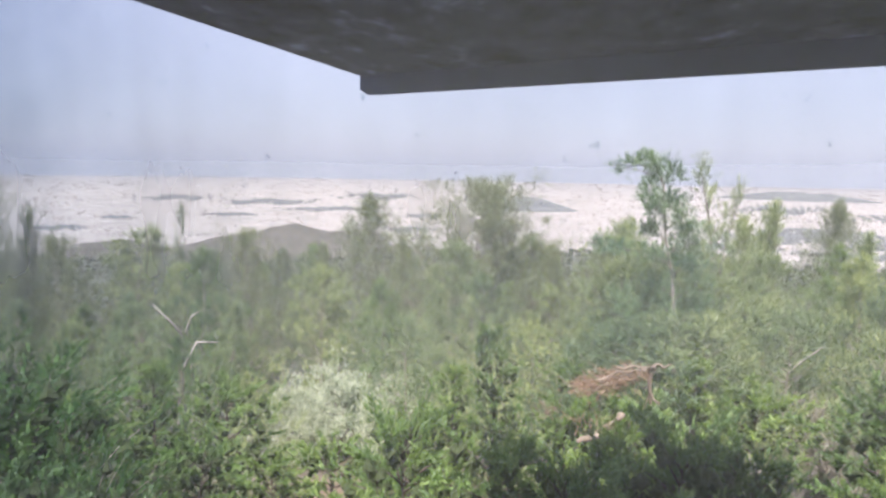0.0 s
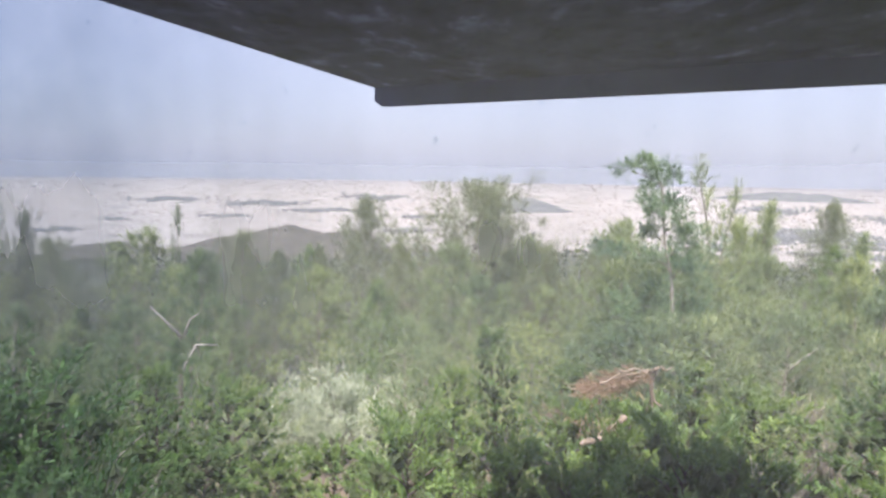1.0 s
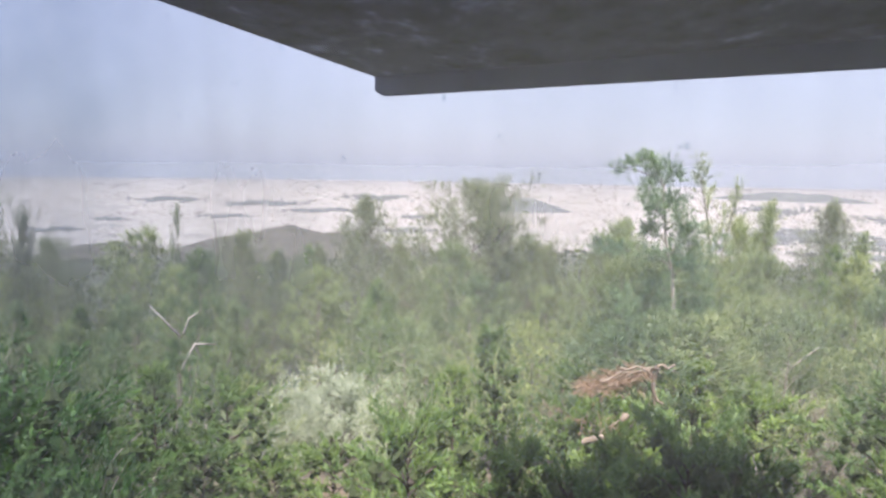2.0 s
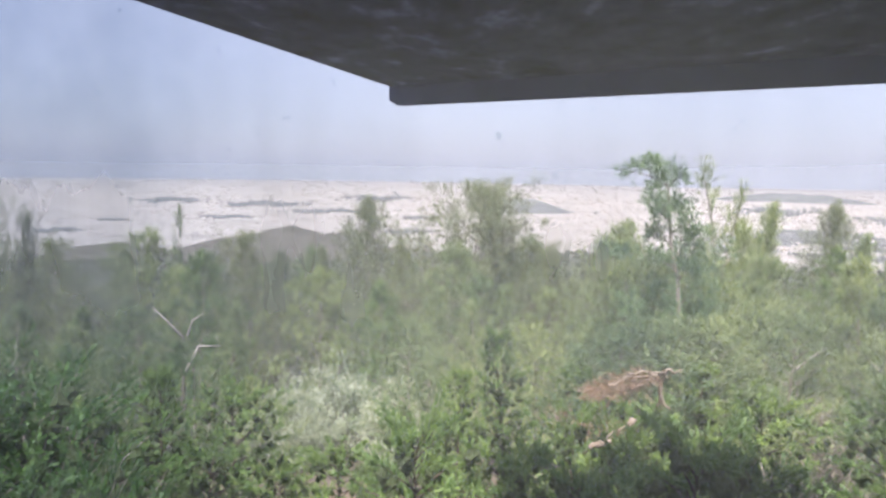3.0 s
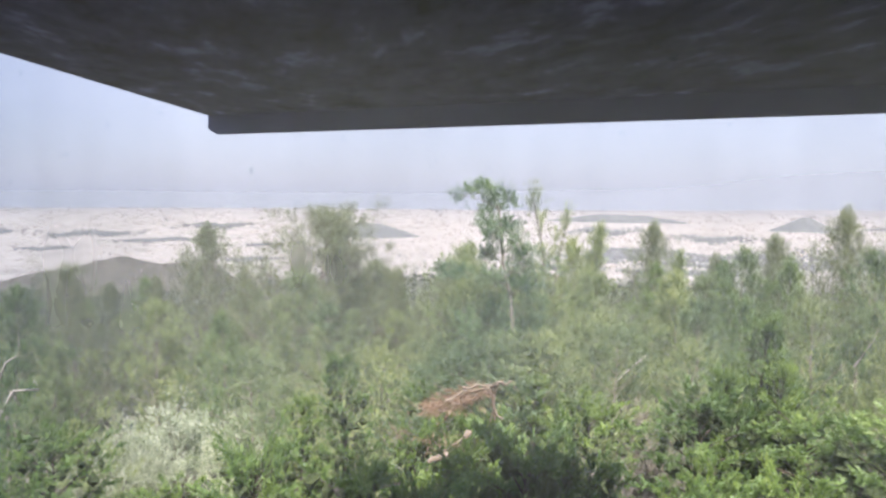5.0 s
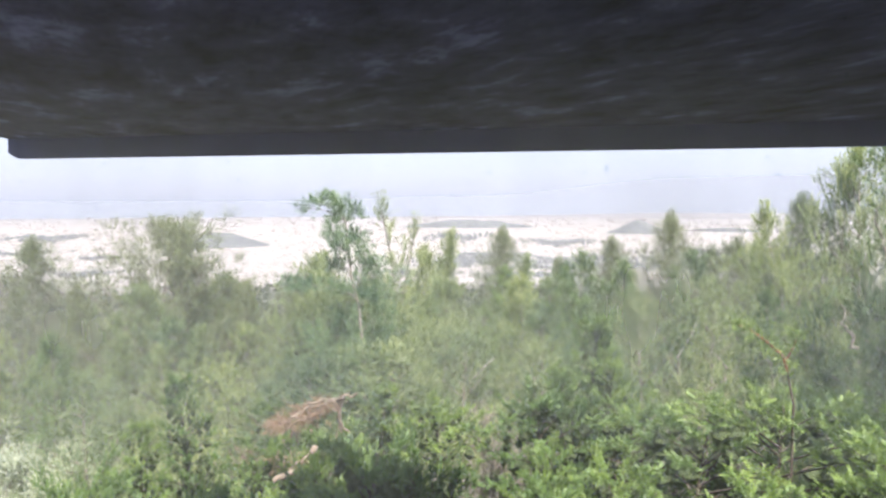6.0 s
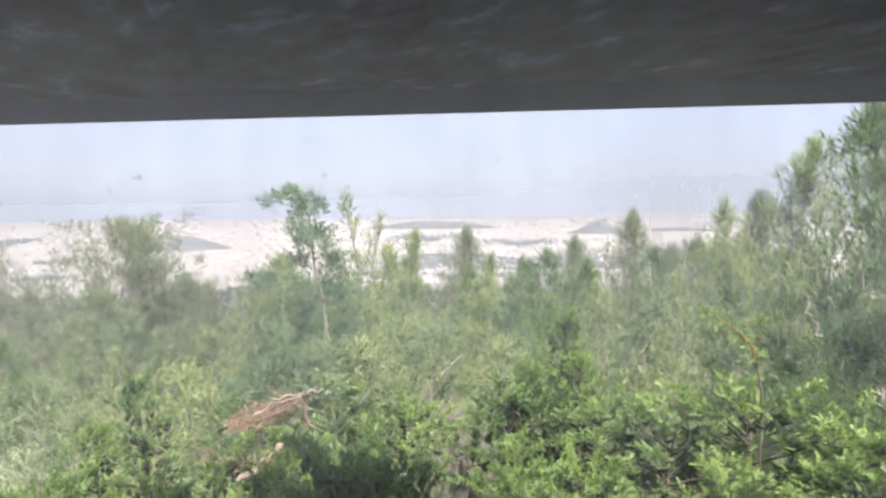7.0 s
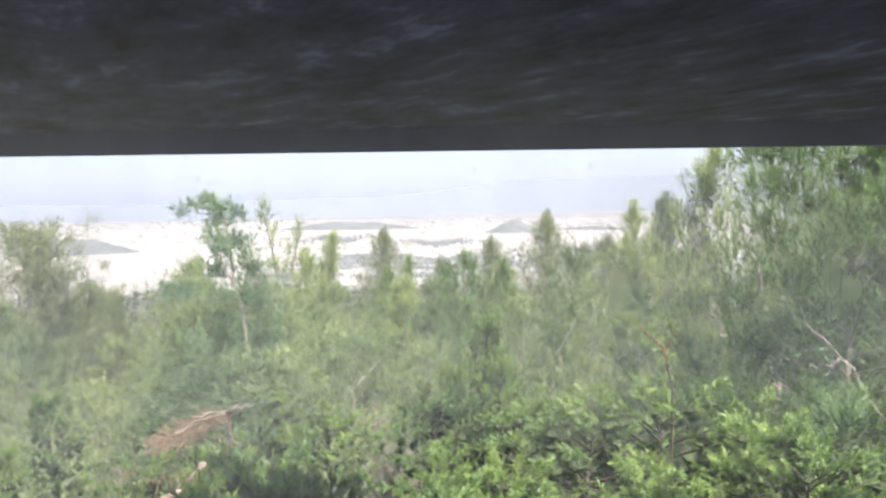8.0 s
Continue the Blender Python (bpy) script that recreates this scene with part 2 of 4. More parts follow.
# ---- mesh helpers ----
def mesh_of(name, verts, faces, mat, smooth=False, inner=None, split=0, growth=None):
    """One mesh from arrays of corners and of faces that all have the same number of corners."""
    verts, faces = np.asarray(verts, np.float32), np.asarray(faces, np.int32)
    me = bpy.data.meshes.new(name)
    me.vertices.add(len(verts))
    me.vertices.foreach_set("co", verts.ravel())
    me.loops.add(faces.size)
    me.loops.foreach_set("vertex_index", faces.ravel())
    me.polygons.add(len(faces))
    me.polygons.foreach_set("loop_start", np.arange(0, faces.size, faces.shape[1], dtype=np.int32))
    me.materials.append(mat)
    me.update(calc_edges=True)
    me.polygons.foreach_set("use_smooth", np.full(len(faces), smooth))
    if faces.shape[1] == 3:
        # how young the leaves are, from the inside of a tuft to the tips of its shoots; dark insides also paint in
        # shade
        a = me.attributes.new("growth", "FLOAT", "POINT")
        full = np.full(len(verts), 0.5, np.float32)
        if growth is not None:
            full[:len(growth)] = growth
            full[len(growth):] = 0.0
        a.data.foreach_set("value", full)
    if inner:
        me.materials.append(inner)
        me.polygons.foreach_set("material_index", (np.arange(len(faces)) >= split).astype(np.int32))
    return me


def joined(pieces):
    verts, faces, n = [], [], 0
    for v, f in pieces:
        verts.append(v)
        faces.append(np.asarray(f) + n)
        n += len(v)
    return np.concatenate(verts), np.concatenate(faces)


def unit(v):
    return v / np.maximum(np.linalg.norm(v, axis=-1, keepdims=True), 1e-9)


def tube(points, radii, sides=5):
    """A tapered round stem along a line of points."""
    p = np.asarray(points, float)
    d = unit(np.gradient(p, axis=0))
    ref = np.where(np.abs(d[:, 2:3]) > 0.9, np.array([[1.0, 0, 0]]), np.array([[0, 0, 1.0]]))
    a = unit(np.cross(d, ref))
    b = np.cross(d, a)
    w = np.arange(sides) * 2 * np.pi / sides
    r = np.asarray(radii, float)[:, None, None]
    v = p[:, None] + r * (np.cos(w)[None, :, None] * a[:, None] + np.sin(w)[None, :, None] * b[:, None])
    i = np.arange(len(p) - 1)[:, None] * sides
    k = np.arange(sides)[None]
    q = np.stack([i + k, i + (k + 1) % sides, i + sides + (k + 1) % sides, i + sides + k], -1).reshape(-1, 4)
    return v.reshape(-1, 3), q


def blades(rng, at, way, shoot, length, width, count, spread, bunch=1.0, loose=1.0, face=None, young=None):
    """Narrow leaves round shoots: count to a shoot, set along it and leaning away from it."""
    n = len(at)
    base, ax = np.repeat(at, count, 0), np.repeat(way, count, 0)
    u = rng.random((n * count, 1)) ** bunch
    base = base + ax * u * np.repeat(np.broadcast_to(shoot, (n,)), count)[:, None]
    if young is not None:
        young[:] = list(np.repeat(0.5 * u[:, 0] + 0.5 * np.repeat(np.array(young), count), 3))
    off = unit(np.cross(ax, rng.normal(size=(n * count, 3))))
    lean = np.radians(rng.uniform(spread[0], spread[1], (n * count, 1)))
    d = ax * np.cos(lean) + off * np.sin(lean)
    side = unit(np.cross(d, ax) + loose * rng.normal(size=(n * count, 3))) * width * rng.uniform(0.7, 1.3, (n * count, 1)) / 2
    if face is not None:
        side = unit(unit(np.cross(d, np.repeat(face, count, 0))) + 0.42 * rng.normal(size=d.shape)) * width * rng.uniform(0.7, 1.3, (n * count, 1)) / 2
    tip = base + d * length * rng.uniform(0.65, 1.2, (n * count, 1))
    v = np.stack([base - side, base + side, tip], 1).reshape(-1, 3)
    return v, np.arange(len(v)).reshape(-1, 3)


def part(name, me, parent, label=""):
    ob = new(name, me)
    ob.parent = parent
    return tagged(ob, label)


def thing(name, label, category, m=None, group="", kind=""):
    ob = new(name)
    ob.empty_display_size = 0.2
    if m is not None:
        ob.matrix_world = m
    return tagged(ob, label, category, group, kind)


def block(lo, hi):
    (x0, y0, z0), (x1, y1, z1) = lo, hi
    v = np.array([(x, y, z) for z in (z0, z1) for y in (y0, y1) for x in (x0, x1)], float)
    return v, np.array([(0, 2, 3, 1), (4, 5, 7, 6), (0, 1, 5, 4), (2, 6, 7, 3), (0, 4, 6, 2), (1, 3, 7, 5)])


def bevelled(me, width):
    bm = bmesh.new()
    bm.from_mesh(me)
    bmesh.ops.bevel(bm, geom=bm.edges, offset=width, segments=2, affect="EDGES")
    bm.to_mesh(me)
    bm.free()
    return me


# ---- the slope and the plain ----
PLAIN = -105.0
EYE = np.array([0.0, 0.0, 3.2])


def ground_z(x, y):
    r = math.hypot(x, y)
    steps = ((0, 0.0), (3, 0.0), (7, -0.7), (30, -9.0), (100, -24.0), (330, -88.0), (520, -102.0), (680, PLAIN), (6000, PLAIN))
    for (r0, z0), (r1, z1) in zip(steps, steps[1:]):
        if r <= r1:
            z = z0 + (z1 - z0) * (r - r0) / (r1 - r0)
            break
    rough = 0.35 * min(1.0, max(0.0, r - 4) / 8) if r < 400 else 0.0
    return z + rough * noise.noise(Vector((x * 0.3, y * 0.3, 1.7)))


def at_angle(az, el, d):
    """The place at a distance over ground, from the eye, at degrees to the left of ahead and above level."""
    a = radians(az)
    return Vector((-d * math.sin(a), d * math.cos(a), EYE[2] + d * math.tan(radians(el))))


def build_ground():
    radii = [0.0, 1.0, 2.0, 3.0, 4.0, 5.0, 6.0, 7.0, 8.0] + [8 * 1.09 ** k for k in range(1, 75)]
    radii = [r for r in radii if r < 4930] + [4940.0]
    n = 144
    v = [(r * math.cos(k * 2 * math.pi / n), r * math.sin(k * 2 * math.pi / n)) for r in radii for k in range(n)]
    v = [(x, y, ground_z(x, y)) for x, y in v]
    f = [(i * n + k, (i + 1) * n + k, (i + 1) * n + (k + 1) % n, i * n + (k + 1) % n) for i in range(len(radii) - 1) for k in range(n)]
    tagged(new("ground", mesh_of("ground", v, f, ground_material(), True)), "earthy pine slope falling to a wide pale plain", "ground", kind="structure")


build_ground()


def mound(name, az, r, top, wide, deep, mat, label, seed, skew=0.0, peaked=False):
    """A low hill on the plain: an uneven dome."""
    n, m = 40, 22
    a = radians(az)
    out, across = Vector((-math.sin(a), math.cos(a), 0)), Vector((math.cos(a), math.sin(a), 0))
    mid = out * r
    v, f = [], []
    for j in range(m):
        for i in range(n):
            s, u = 2 * i / (n - 1) - 1, 2 * j / (m - 1) - 1
            k = s - skew * (1 - s * s)
            e = max(0.0, 1 - k * k - u * u)
            if peaked:
                e = max(0.0, 1.05 - math.sqrt(k * k + u * u + 0.015)) ** 0.95
            h = e ** 1.2 * (top - PLAIN)
            p = mid + across * (s * wide / 2) + out * (u * deep / 2)
            h += (0.22 * h) * noise.fractal(Vector((p.x * 0.02, p.y * 0.02, seed)), 1.0, 2.0, 5)
            v.append((p.x, p.y, PLAIN - 1.0 + h + 0.6))
    for j in range(m - 1):
        for i in range(n - 1):
            f.append((j * n + i, j * n + i + 1, (j + 1) * n + i + 1, (j + 1) * n + i))
    tagged(new(name, mesh_of(name, v, f, mat, True)), label, "hill", kind="structure")


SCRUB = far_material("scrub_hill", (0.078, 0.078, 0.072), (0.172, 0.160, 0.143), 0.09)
# haze is mixed into these three colours, greyer and paler than the land
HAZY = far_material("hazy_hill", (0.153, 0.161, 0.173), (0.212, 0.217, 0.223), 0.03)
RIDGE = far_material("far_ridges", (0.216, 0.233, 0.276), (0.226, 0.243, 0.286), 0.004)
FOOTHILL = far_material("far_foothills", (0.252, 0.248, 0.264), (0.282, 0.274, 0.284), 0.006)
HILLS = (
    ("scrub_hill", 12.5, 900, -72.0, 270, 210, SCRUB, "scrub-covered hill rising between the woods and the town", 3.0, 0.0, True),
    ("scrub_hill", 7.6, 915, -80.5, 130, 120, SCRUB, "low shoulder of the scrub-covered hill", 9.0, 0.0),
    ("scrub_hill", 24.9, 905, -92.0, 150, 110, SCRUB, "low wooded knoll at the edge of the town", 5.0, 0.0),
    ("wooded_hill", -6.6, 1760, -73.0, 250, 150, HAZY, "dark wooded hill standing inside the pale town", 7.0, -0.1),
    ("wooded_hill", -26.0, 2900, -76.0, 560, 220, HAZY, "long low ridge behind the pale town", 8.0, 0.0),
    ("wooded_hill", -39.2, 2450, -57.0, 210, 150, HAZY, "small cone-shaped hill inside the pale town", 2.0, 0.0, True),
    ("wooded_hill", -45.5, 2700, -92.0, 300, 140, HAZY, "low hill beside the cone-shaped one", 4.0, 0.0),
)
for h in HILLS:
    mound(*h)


def ridge(name, r, az0, az1, heights, seed, mat, label):
    """Far mountains as a long uneven wall of rock, set at the end of the plain."""
    n = 160
    top, foot = [], []
    for k in range(n):
        s = k / (n - 1)
        az = radians(az0 + (az1 - az0) * s)
        q = s * (len(heights) - 1)
        i = min(int(q), len(heights) - 2)
        w = q - i
        w = w * w * (3 - 2 * w)
        el = heights[i] * (1 - w) + heights[i + 1] * w + 0.06 * noise.fractal(Vector((s * 14, seed, 0)), 1.0, 2.0, 5)
        x, y = -math.sin(az), math.cos(az)
        top.append((x * r, y * r, 3.2 + r * math.tan(radians(el))))
        foot.append((x * (r - 260), y * (r - 260), PLAIN - 2))
    v = top + foot
    f = [(k, k + 1, n + k + 1, n + k) for k in range(n - 1)]
    tagged(new(name, mesh_of(name, v, f, mat, True)), label, "mountain", kind="structure")


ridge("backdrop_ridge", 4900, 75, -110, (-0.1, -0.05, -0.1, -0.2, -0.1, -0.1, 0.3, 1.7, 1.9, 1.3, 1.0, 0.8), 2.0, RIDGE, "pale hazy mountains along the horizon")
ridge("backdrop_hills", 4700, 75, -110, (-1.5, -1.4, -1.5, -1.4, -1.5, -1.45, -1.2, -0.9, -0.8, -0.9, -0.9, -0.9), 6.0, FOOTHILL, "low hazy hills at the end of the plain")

# parks and woods inside the town: degrees to the left, below level, wide; metres deep
PARKS = ((-24.0, -5.2, 5.0, 34), (-30.0, -4.9, 6.0, 30), (-37.0, -5.1, 6.0, 34), (-33.0, -5.9, 5.0, 24), (-42.0, -4.4, 5.0, 44), (-27.0, -4.3, 4.0, 30), (-20.5, -5.7, 3.0, 22), (24.6, -4.35, 1.6, 22), (16.5, -4.2, 3.0, 24), (13.5, -3.2, 5.6, 60), (9.0, -3.75, 6.0, 40), (2.6, -5.3, 3.6, 40), (1.6, -4.2, 2.0, 20), (28.5, -5.0, 3.4, 30), (20.5, -2.9, 4.0, 60),
         (5.0, -2.7, 5.0, 80), (-24.5, -4.9, 5.0, 40), (-28.0, -4.6, 9.0, 70), (-32.0, -5.3, 6.0, 30), (-30.0, -5.9, 7.0, 30), (-36.0, -4.6, 9.0, 80), (-40.5, -5.0, 7.0, 60), (-22.5, -5.9, 4.0, 26),
         (-44.0, -4.0, 8.0, 90), (-33.0, -3.3, 6.0, 80), (-25.0, -2.9, 5.0, 100), (-50.0, -4.6, 9.0, 90))


def clumps(rng, xy, size):
    """Many small uneven bushes, each a squat faceted lump, standing on the ground."""
    n = len(xy)
    ring = np.array([(1, 0, .25), (.5, .87, .3), (-.5, .87, .2), (-1, 0, .3), (-.5, -.87, .25), (.5, -.87, .3), (.1, .05, 1.0)])
    foot = ring[:6] * (0.8, 0.8, 0) - (0, 0, 0.3)
    shape = np.concatenate([ring, foot])
    f = np.array([(k, (k + 1) % 6, 6) for k in range(6)] + [(7 + k, 7 + (k + 1) % 6, k) for k in range(6)] + [(7 + (k + 1) % 6, (k + 1) % 6, k) for k in range(6)])
    s = np.asarray(size)[:, None, None] * rng.uniform(0.7, 1.3, (n, 13, 3))
    v = shape[None] * s
    v[:, :, :2] += xy[:, None]
    v[:, :, 2] += np.array([ground_z(x, y) for x, y in xy])[:, None]
    return v.reshape(-1, 3), (f[None] + 13 * np.arange(n)[:, None, None]).reshape(-1, 3)


def polar(az, r):
    a = np.radians(az)
    return np.stack([-np.sin(a) * r, np.cos(a) * r], -1)


def build_parks():
    rng = np.random.default_rng(11)
    for az, el, wide, deep in PARKS:
        r = (EYE[2] - PLAIN) / math.tan(radians(-el))
        n = int(90 + 40 * wide)
        s, u = rng.normal(size=n) * 0.27, rng.normal(size=n) * 0.3
        u += 0.25 * np.sin(s * 9 + az)
        xy = polar(az + s * wide, r + u * deep * r / 1000 * 1.5)
        v, f = clumps(rng, xy, 2.6 * r / 1271 * rng.uniform(0.6, 1.3, n))
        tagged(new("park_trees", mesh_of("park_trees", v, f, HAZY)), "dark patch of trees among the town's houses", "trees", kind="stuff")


def build_far_woods():
    rng = np.random.default_rng(12)
    n = 11000
    az = rng.uniform(-80, 45, n)
    edge = 905 + 40 * np.sin(az * 0.21) + 55 * (np.abs(az + 8) < 6) + 30 * np.sin(az * 0.6 + 1)
    r = 140 * (edge / 140) ** (rng.random(n) ** 0.45)
    v, f = clumps(rng, polar(az, r), rng.uniform(0.9, 2.6, n) * (0.6 + r / 900))
    tagged(new("far_woods", mesh_of("far_woods", v, f, WOODS)), "dark scrubby woods at the foot of the slope", "woods", kind="stuff")


def build_town():
    rng = np.random.default_rng(13)
    n = 30000
    az = rng.uniform(-80, 44, n)
    el = -1.32 - 5.9 * rng.random(n) ** 1.0
    r = (EYE[2] - PLAIN) / np.tan(np.radians(-el))
    near = 905 + 40 * np.sin(az * 0.21) + 55 * (np.abs(az + 8) < 6)
    gap = np.array([noise.noise(Vector((a * 0.5, e * 2.4, 4.0))) for a, e in zip(az, el)])
    keep = (r > near) & (r < 4850) & (gap > -0.2)
    for h_az, h_r, wide, deep in ((h[1], h[2], h[4], h[5]) for h in HILLS):
        keep &= ((np.radians(az - h_az) * h_r / (wide / 2)) ** 2 + ((r - h_r) / (deep / 2)) ** 2) > 0.8
    for p_az, p_el, wide, deep in PARKS:
        pr = (EYE[2] - PLAIN) / math.tan(radians(-p_el))
        keep &= (((az - p_az) / (wide * 0.42)) ** 2 + ((r - pr) / (deep * pr / 1000 * 0.6)) ** 2) > 1
    az, r = az[keep], r[keep]
    n = len(az)
    xy = polar(az, r)
    size = r / 1271
    w, d, h = size * rng.uniform(1.6, 5.0, n), size * rng.uniform(1.6, 5.0, n), size * rng.uniform(0.3, 1.0, n) * rng.choice((1, 1, 1, 1, 2.2), n)
    turn = np.radians(np.array([80 * noise.noise(Vector((x * 0.004, y * 0.004, 9.0))) for x, y in xy]))
    box, faces = block((-0.5, -0.5, 0), (0.5, 0.5, 1))
    v = box[None] * np.stack([w, d, h], -1)[:, None]
    c, s = np.cos(turn)[:, None], np.sin(turn)[:, None]
    v = np.stack([v[..., 0] * c - v[..., 1] * s + xy[:, :1], v[..., 0] * s + v[..., 1] * c + xy[:, 1:], v[..., 2] + PLAIN - 0.2], -1)
    f = (faces[None] + 8 * np.arange(n)[:, None, None]).reshape(-1, 4)
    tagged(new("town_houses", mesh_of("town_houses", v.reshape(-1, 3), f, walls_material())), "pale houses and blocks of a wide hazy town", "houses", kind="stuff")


build_parks()
build_far_woods()
build_town()

# ---- the lookout: roof, glass, wall and deck ----
CORNER = Vector((-0.2605, 2.348, 3.4385))
ALONG = Vector((math.cos(radians(-37.2)), math.sin(radians(-37.2)), 0))
BACK = Vector((math.cos(radians(249.5)), math.sin(radians(249.5)), 0))


def build_lookout():
    lookout_m = Matrix.Translation((0, 0, 0))
    roof = thing("roof_eave", "dark stained roof overhang with a deep front fascia", "roof", lookout_m)
    up = Vector((0, 0, 1))
    c = CORNER + up * 0.031
    rise = 0.032

    def slab(a, b, lift, thick):
        g = BACK * 0.026
        pts = [c + g, c + ALONG * a + g, c + ALONG * a + BACK * b + up * rise * b, c + BACK * b + up * rise * b]
        v = [p + up * lift for p in pts] + [p + up * (lift + thick) for p in pts]
        return np.array(v), np.array([(0, 1, 2, 3), (7, 6, 5, 4), (0, 4, 5, 1), (1, 5, 6, 2), (2, 6, 7, 3), (3, 7, 4, 0)])

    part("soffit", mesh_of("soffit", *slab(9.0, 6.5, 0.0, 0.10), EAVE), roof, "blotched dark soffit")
    # the front board hangs below the soffit, its lower end cut at a slant
    inward = (BACK - ALONG * BACK.dot(ALONG)).normalized()
    side = [(0.0, 0.13), (0.0, -0.041), (0.034, -0.0588), (9.0, -0.0588), (9.0, 0.13)]
    v = [c + ALONG * a + inward * w + up * z for w in (0.0, 0.022) for a, z in side]
    k = len(side)
    me = bpy.data.meshes.new("fascia")
    me.from_pydata([tuple(p) for p in v], [], [(i, i + k, (i + 1) % k + k, (i + 1) % k) for i in range(k)] + [tuple(range(k)), tuple(range(2 * k - 1, k - 1, -1))])
    me.materials.append(FASCIA)
    part("fascia", me, roof, "dark painted fascia board with a cut lower end")
    deck = thing("deck", "weathered board deck of the lookout", "deck", lookout_m)
    n_out = Vector((math.sin(radians(36.1)), math.cos(radians(36.1)), 0))
    turn = Matrix.Rotation(radians(-36.1), 4, "Z")
    for k in range(22):
        b = mesh_of("board", *block((-2.4, -0.068, -0.03), (6.6, 0.068, 0.0)), DECK)
        ob = part("board", b if k == 0 else deck.children[0].data, deck)
        ob.matrix_local = Matrix.Translation(Vector((0, 0, 1.58)) + n_out * (0.62 - 0.14 * k)) @ turn
    for x in (-2.0, 2.0, 6.0):
        for y in (0.3, -2.0):
            p = ALONG * x + n_out * y
            part("post", mesh_of("post", *block((p.x - 0.07, p.y - 0.07, ground_z(p.x, p.y) - 0.2), (p.x + 0.07, p.y + 0.07, 1.549)), DECK), deck)
    wall = mesh_of("wall_back", *block((-2.6, -0.2, -0.3), (7.2, 0.0, 3.50)), PLASTER)
    ob = tagged(new("wall_back", wall), "plain plastered wall behind the deck", "wall", kind="structure")
    ob.matrix_world = Matrix.Translation(n_out * -2.55) @ turn
    # unseen wall added over the eave to throw shade on the near bushes
    v, f = block((0.05, -0.25, 0.128), (9.0, -0.03, 2.50))
    v = np.array(v, float)
    # its top rises from the corner, to slant the shadow's edge
    v[(v[:, 0] < 1) & (v[:, 2] > 1), 2] = 1.75
    v[(v[:, 0] > 1) & (v[:, 2] > 1), 2] = 2.4
    upper = mesh_of("wall_upper", v, f, PLASTER)
    ob = tagged(new("wall_upper", upper), "unseen plain wall added above the eave to cast shade", "wall", kind="structure")
    ob.matrix_world = Matrix.Translation(CORNER) @ turn
    pane = thing("glass_screen", "dusty glass screen standing between deck and soffit", "glass")
    a = radians(17.0)
    look_n, look_x = Vector((math.sin(a), math.cos(a), 0)), Vector((math.cos(a), -math.sin(a), 0))
    basis = Matrix((look_x, look_n, up)).transposed().to_4x4()
    glass = part("pane", mesh_of("pane", *block((-1.35, 0, 0), (1.35, 0.006, 1.93)), pane_material()), pane)
    glass.visible_shadow = False
    part("shoe", mesh_of("shoe", *block((-1.35, -0.03, 0.0), (1.35, -0.004, 0.09)), FASCIA), pane, "dark metal floor channel")
    pane.matrix_world = Matrix.Translation(look_n * 0.50 + up * 1.58) @ basis


build_lookout()


# ---- trees and bushes ----
def tufts(rng, centres, size, per, upward, out=None):
    """Shoots in tufts: where each starts and which way it grows, spreading from the tufts' middles."""
    n = len(centres)
    d = rng.normal(size=(n, per, 3)) + (0, 0, upward)
    if out is not None:
        d = d + 0.5 * out[:, None]
    d = unit(d).reshape(-1, 3)
    r = np.repeat(np.broadcast_to(size, (n,)), per)[:, None]
    at = np.repeat(centres, per, 0) + d * r * rng.uniform(0.1, 0.75, (n * per, 1))
    return at, unit(d + rng.normal(size=d.shape) * 0.25 + (0, 0, 0.35 * upward))


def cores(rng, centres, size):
    """The dense inside of each tuft: a small jagged lump coloured dark to stand in for shade."""
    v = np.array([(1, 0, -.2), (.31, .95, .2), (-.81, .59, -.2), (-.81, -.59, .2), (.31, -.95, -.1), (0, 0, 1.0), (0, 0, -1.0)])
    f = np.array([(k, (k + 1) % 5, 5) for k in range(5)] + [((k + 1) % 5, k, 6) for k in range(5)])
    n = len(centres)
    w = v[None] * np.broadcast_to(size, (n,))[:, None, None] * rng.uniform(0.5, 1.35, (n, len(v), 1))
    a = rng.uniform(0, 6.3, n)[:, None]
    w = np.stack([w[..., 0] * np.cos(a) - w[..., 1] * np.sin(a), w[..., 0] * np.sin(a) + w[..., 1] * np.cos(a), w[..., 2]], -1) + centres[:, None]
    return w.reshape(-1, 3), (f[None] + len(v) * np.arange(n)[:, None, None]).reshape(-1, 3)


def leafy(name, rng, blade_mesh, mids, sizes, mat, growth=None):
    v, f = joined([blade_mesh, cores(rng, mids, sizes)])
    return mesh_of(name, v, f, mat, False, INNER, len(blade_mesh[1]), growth)


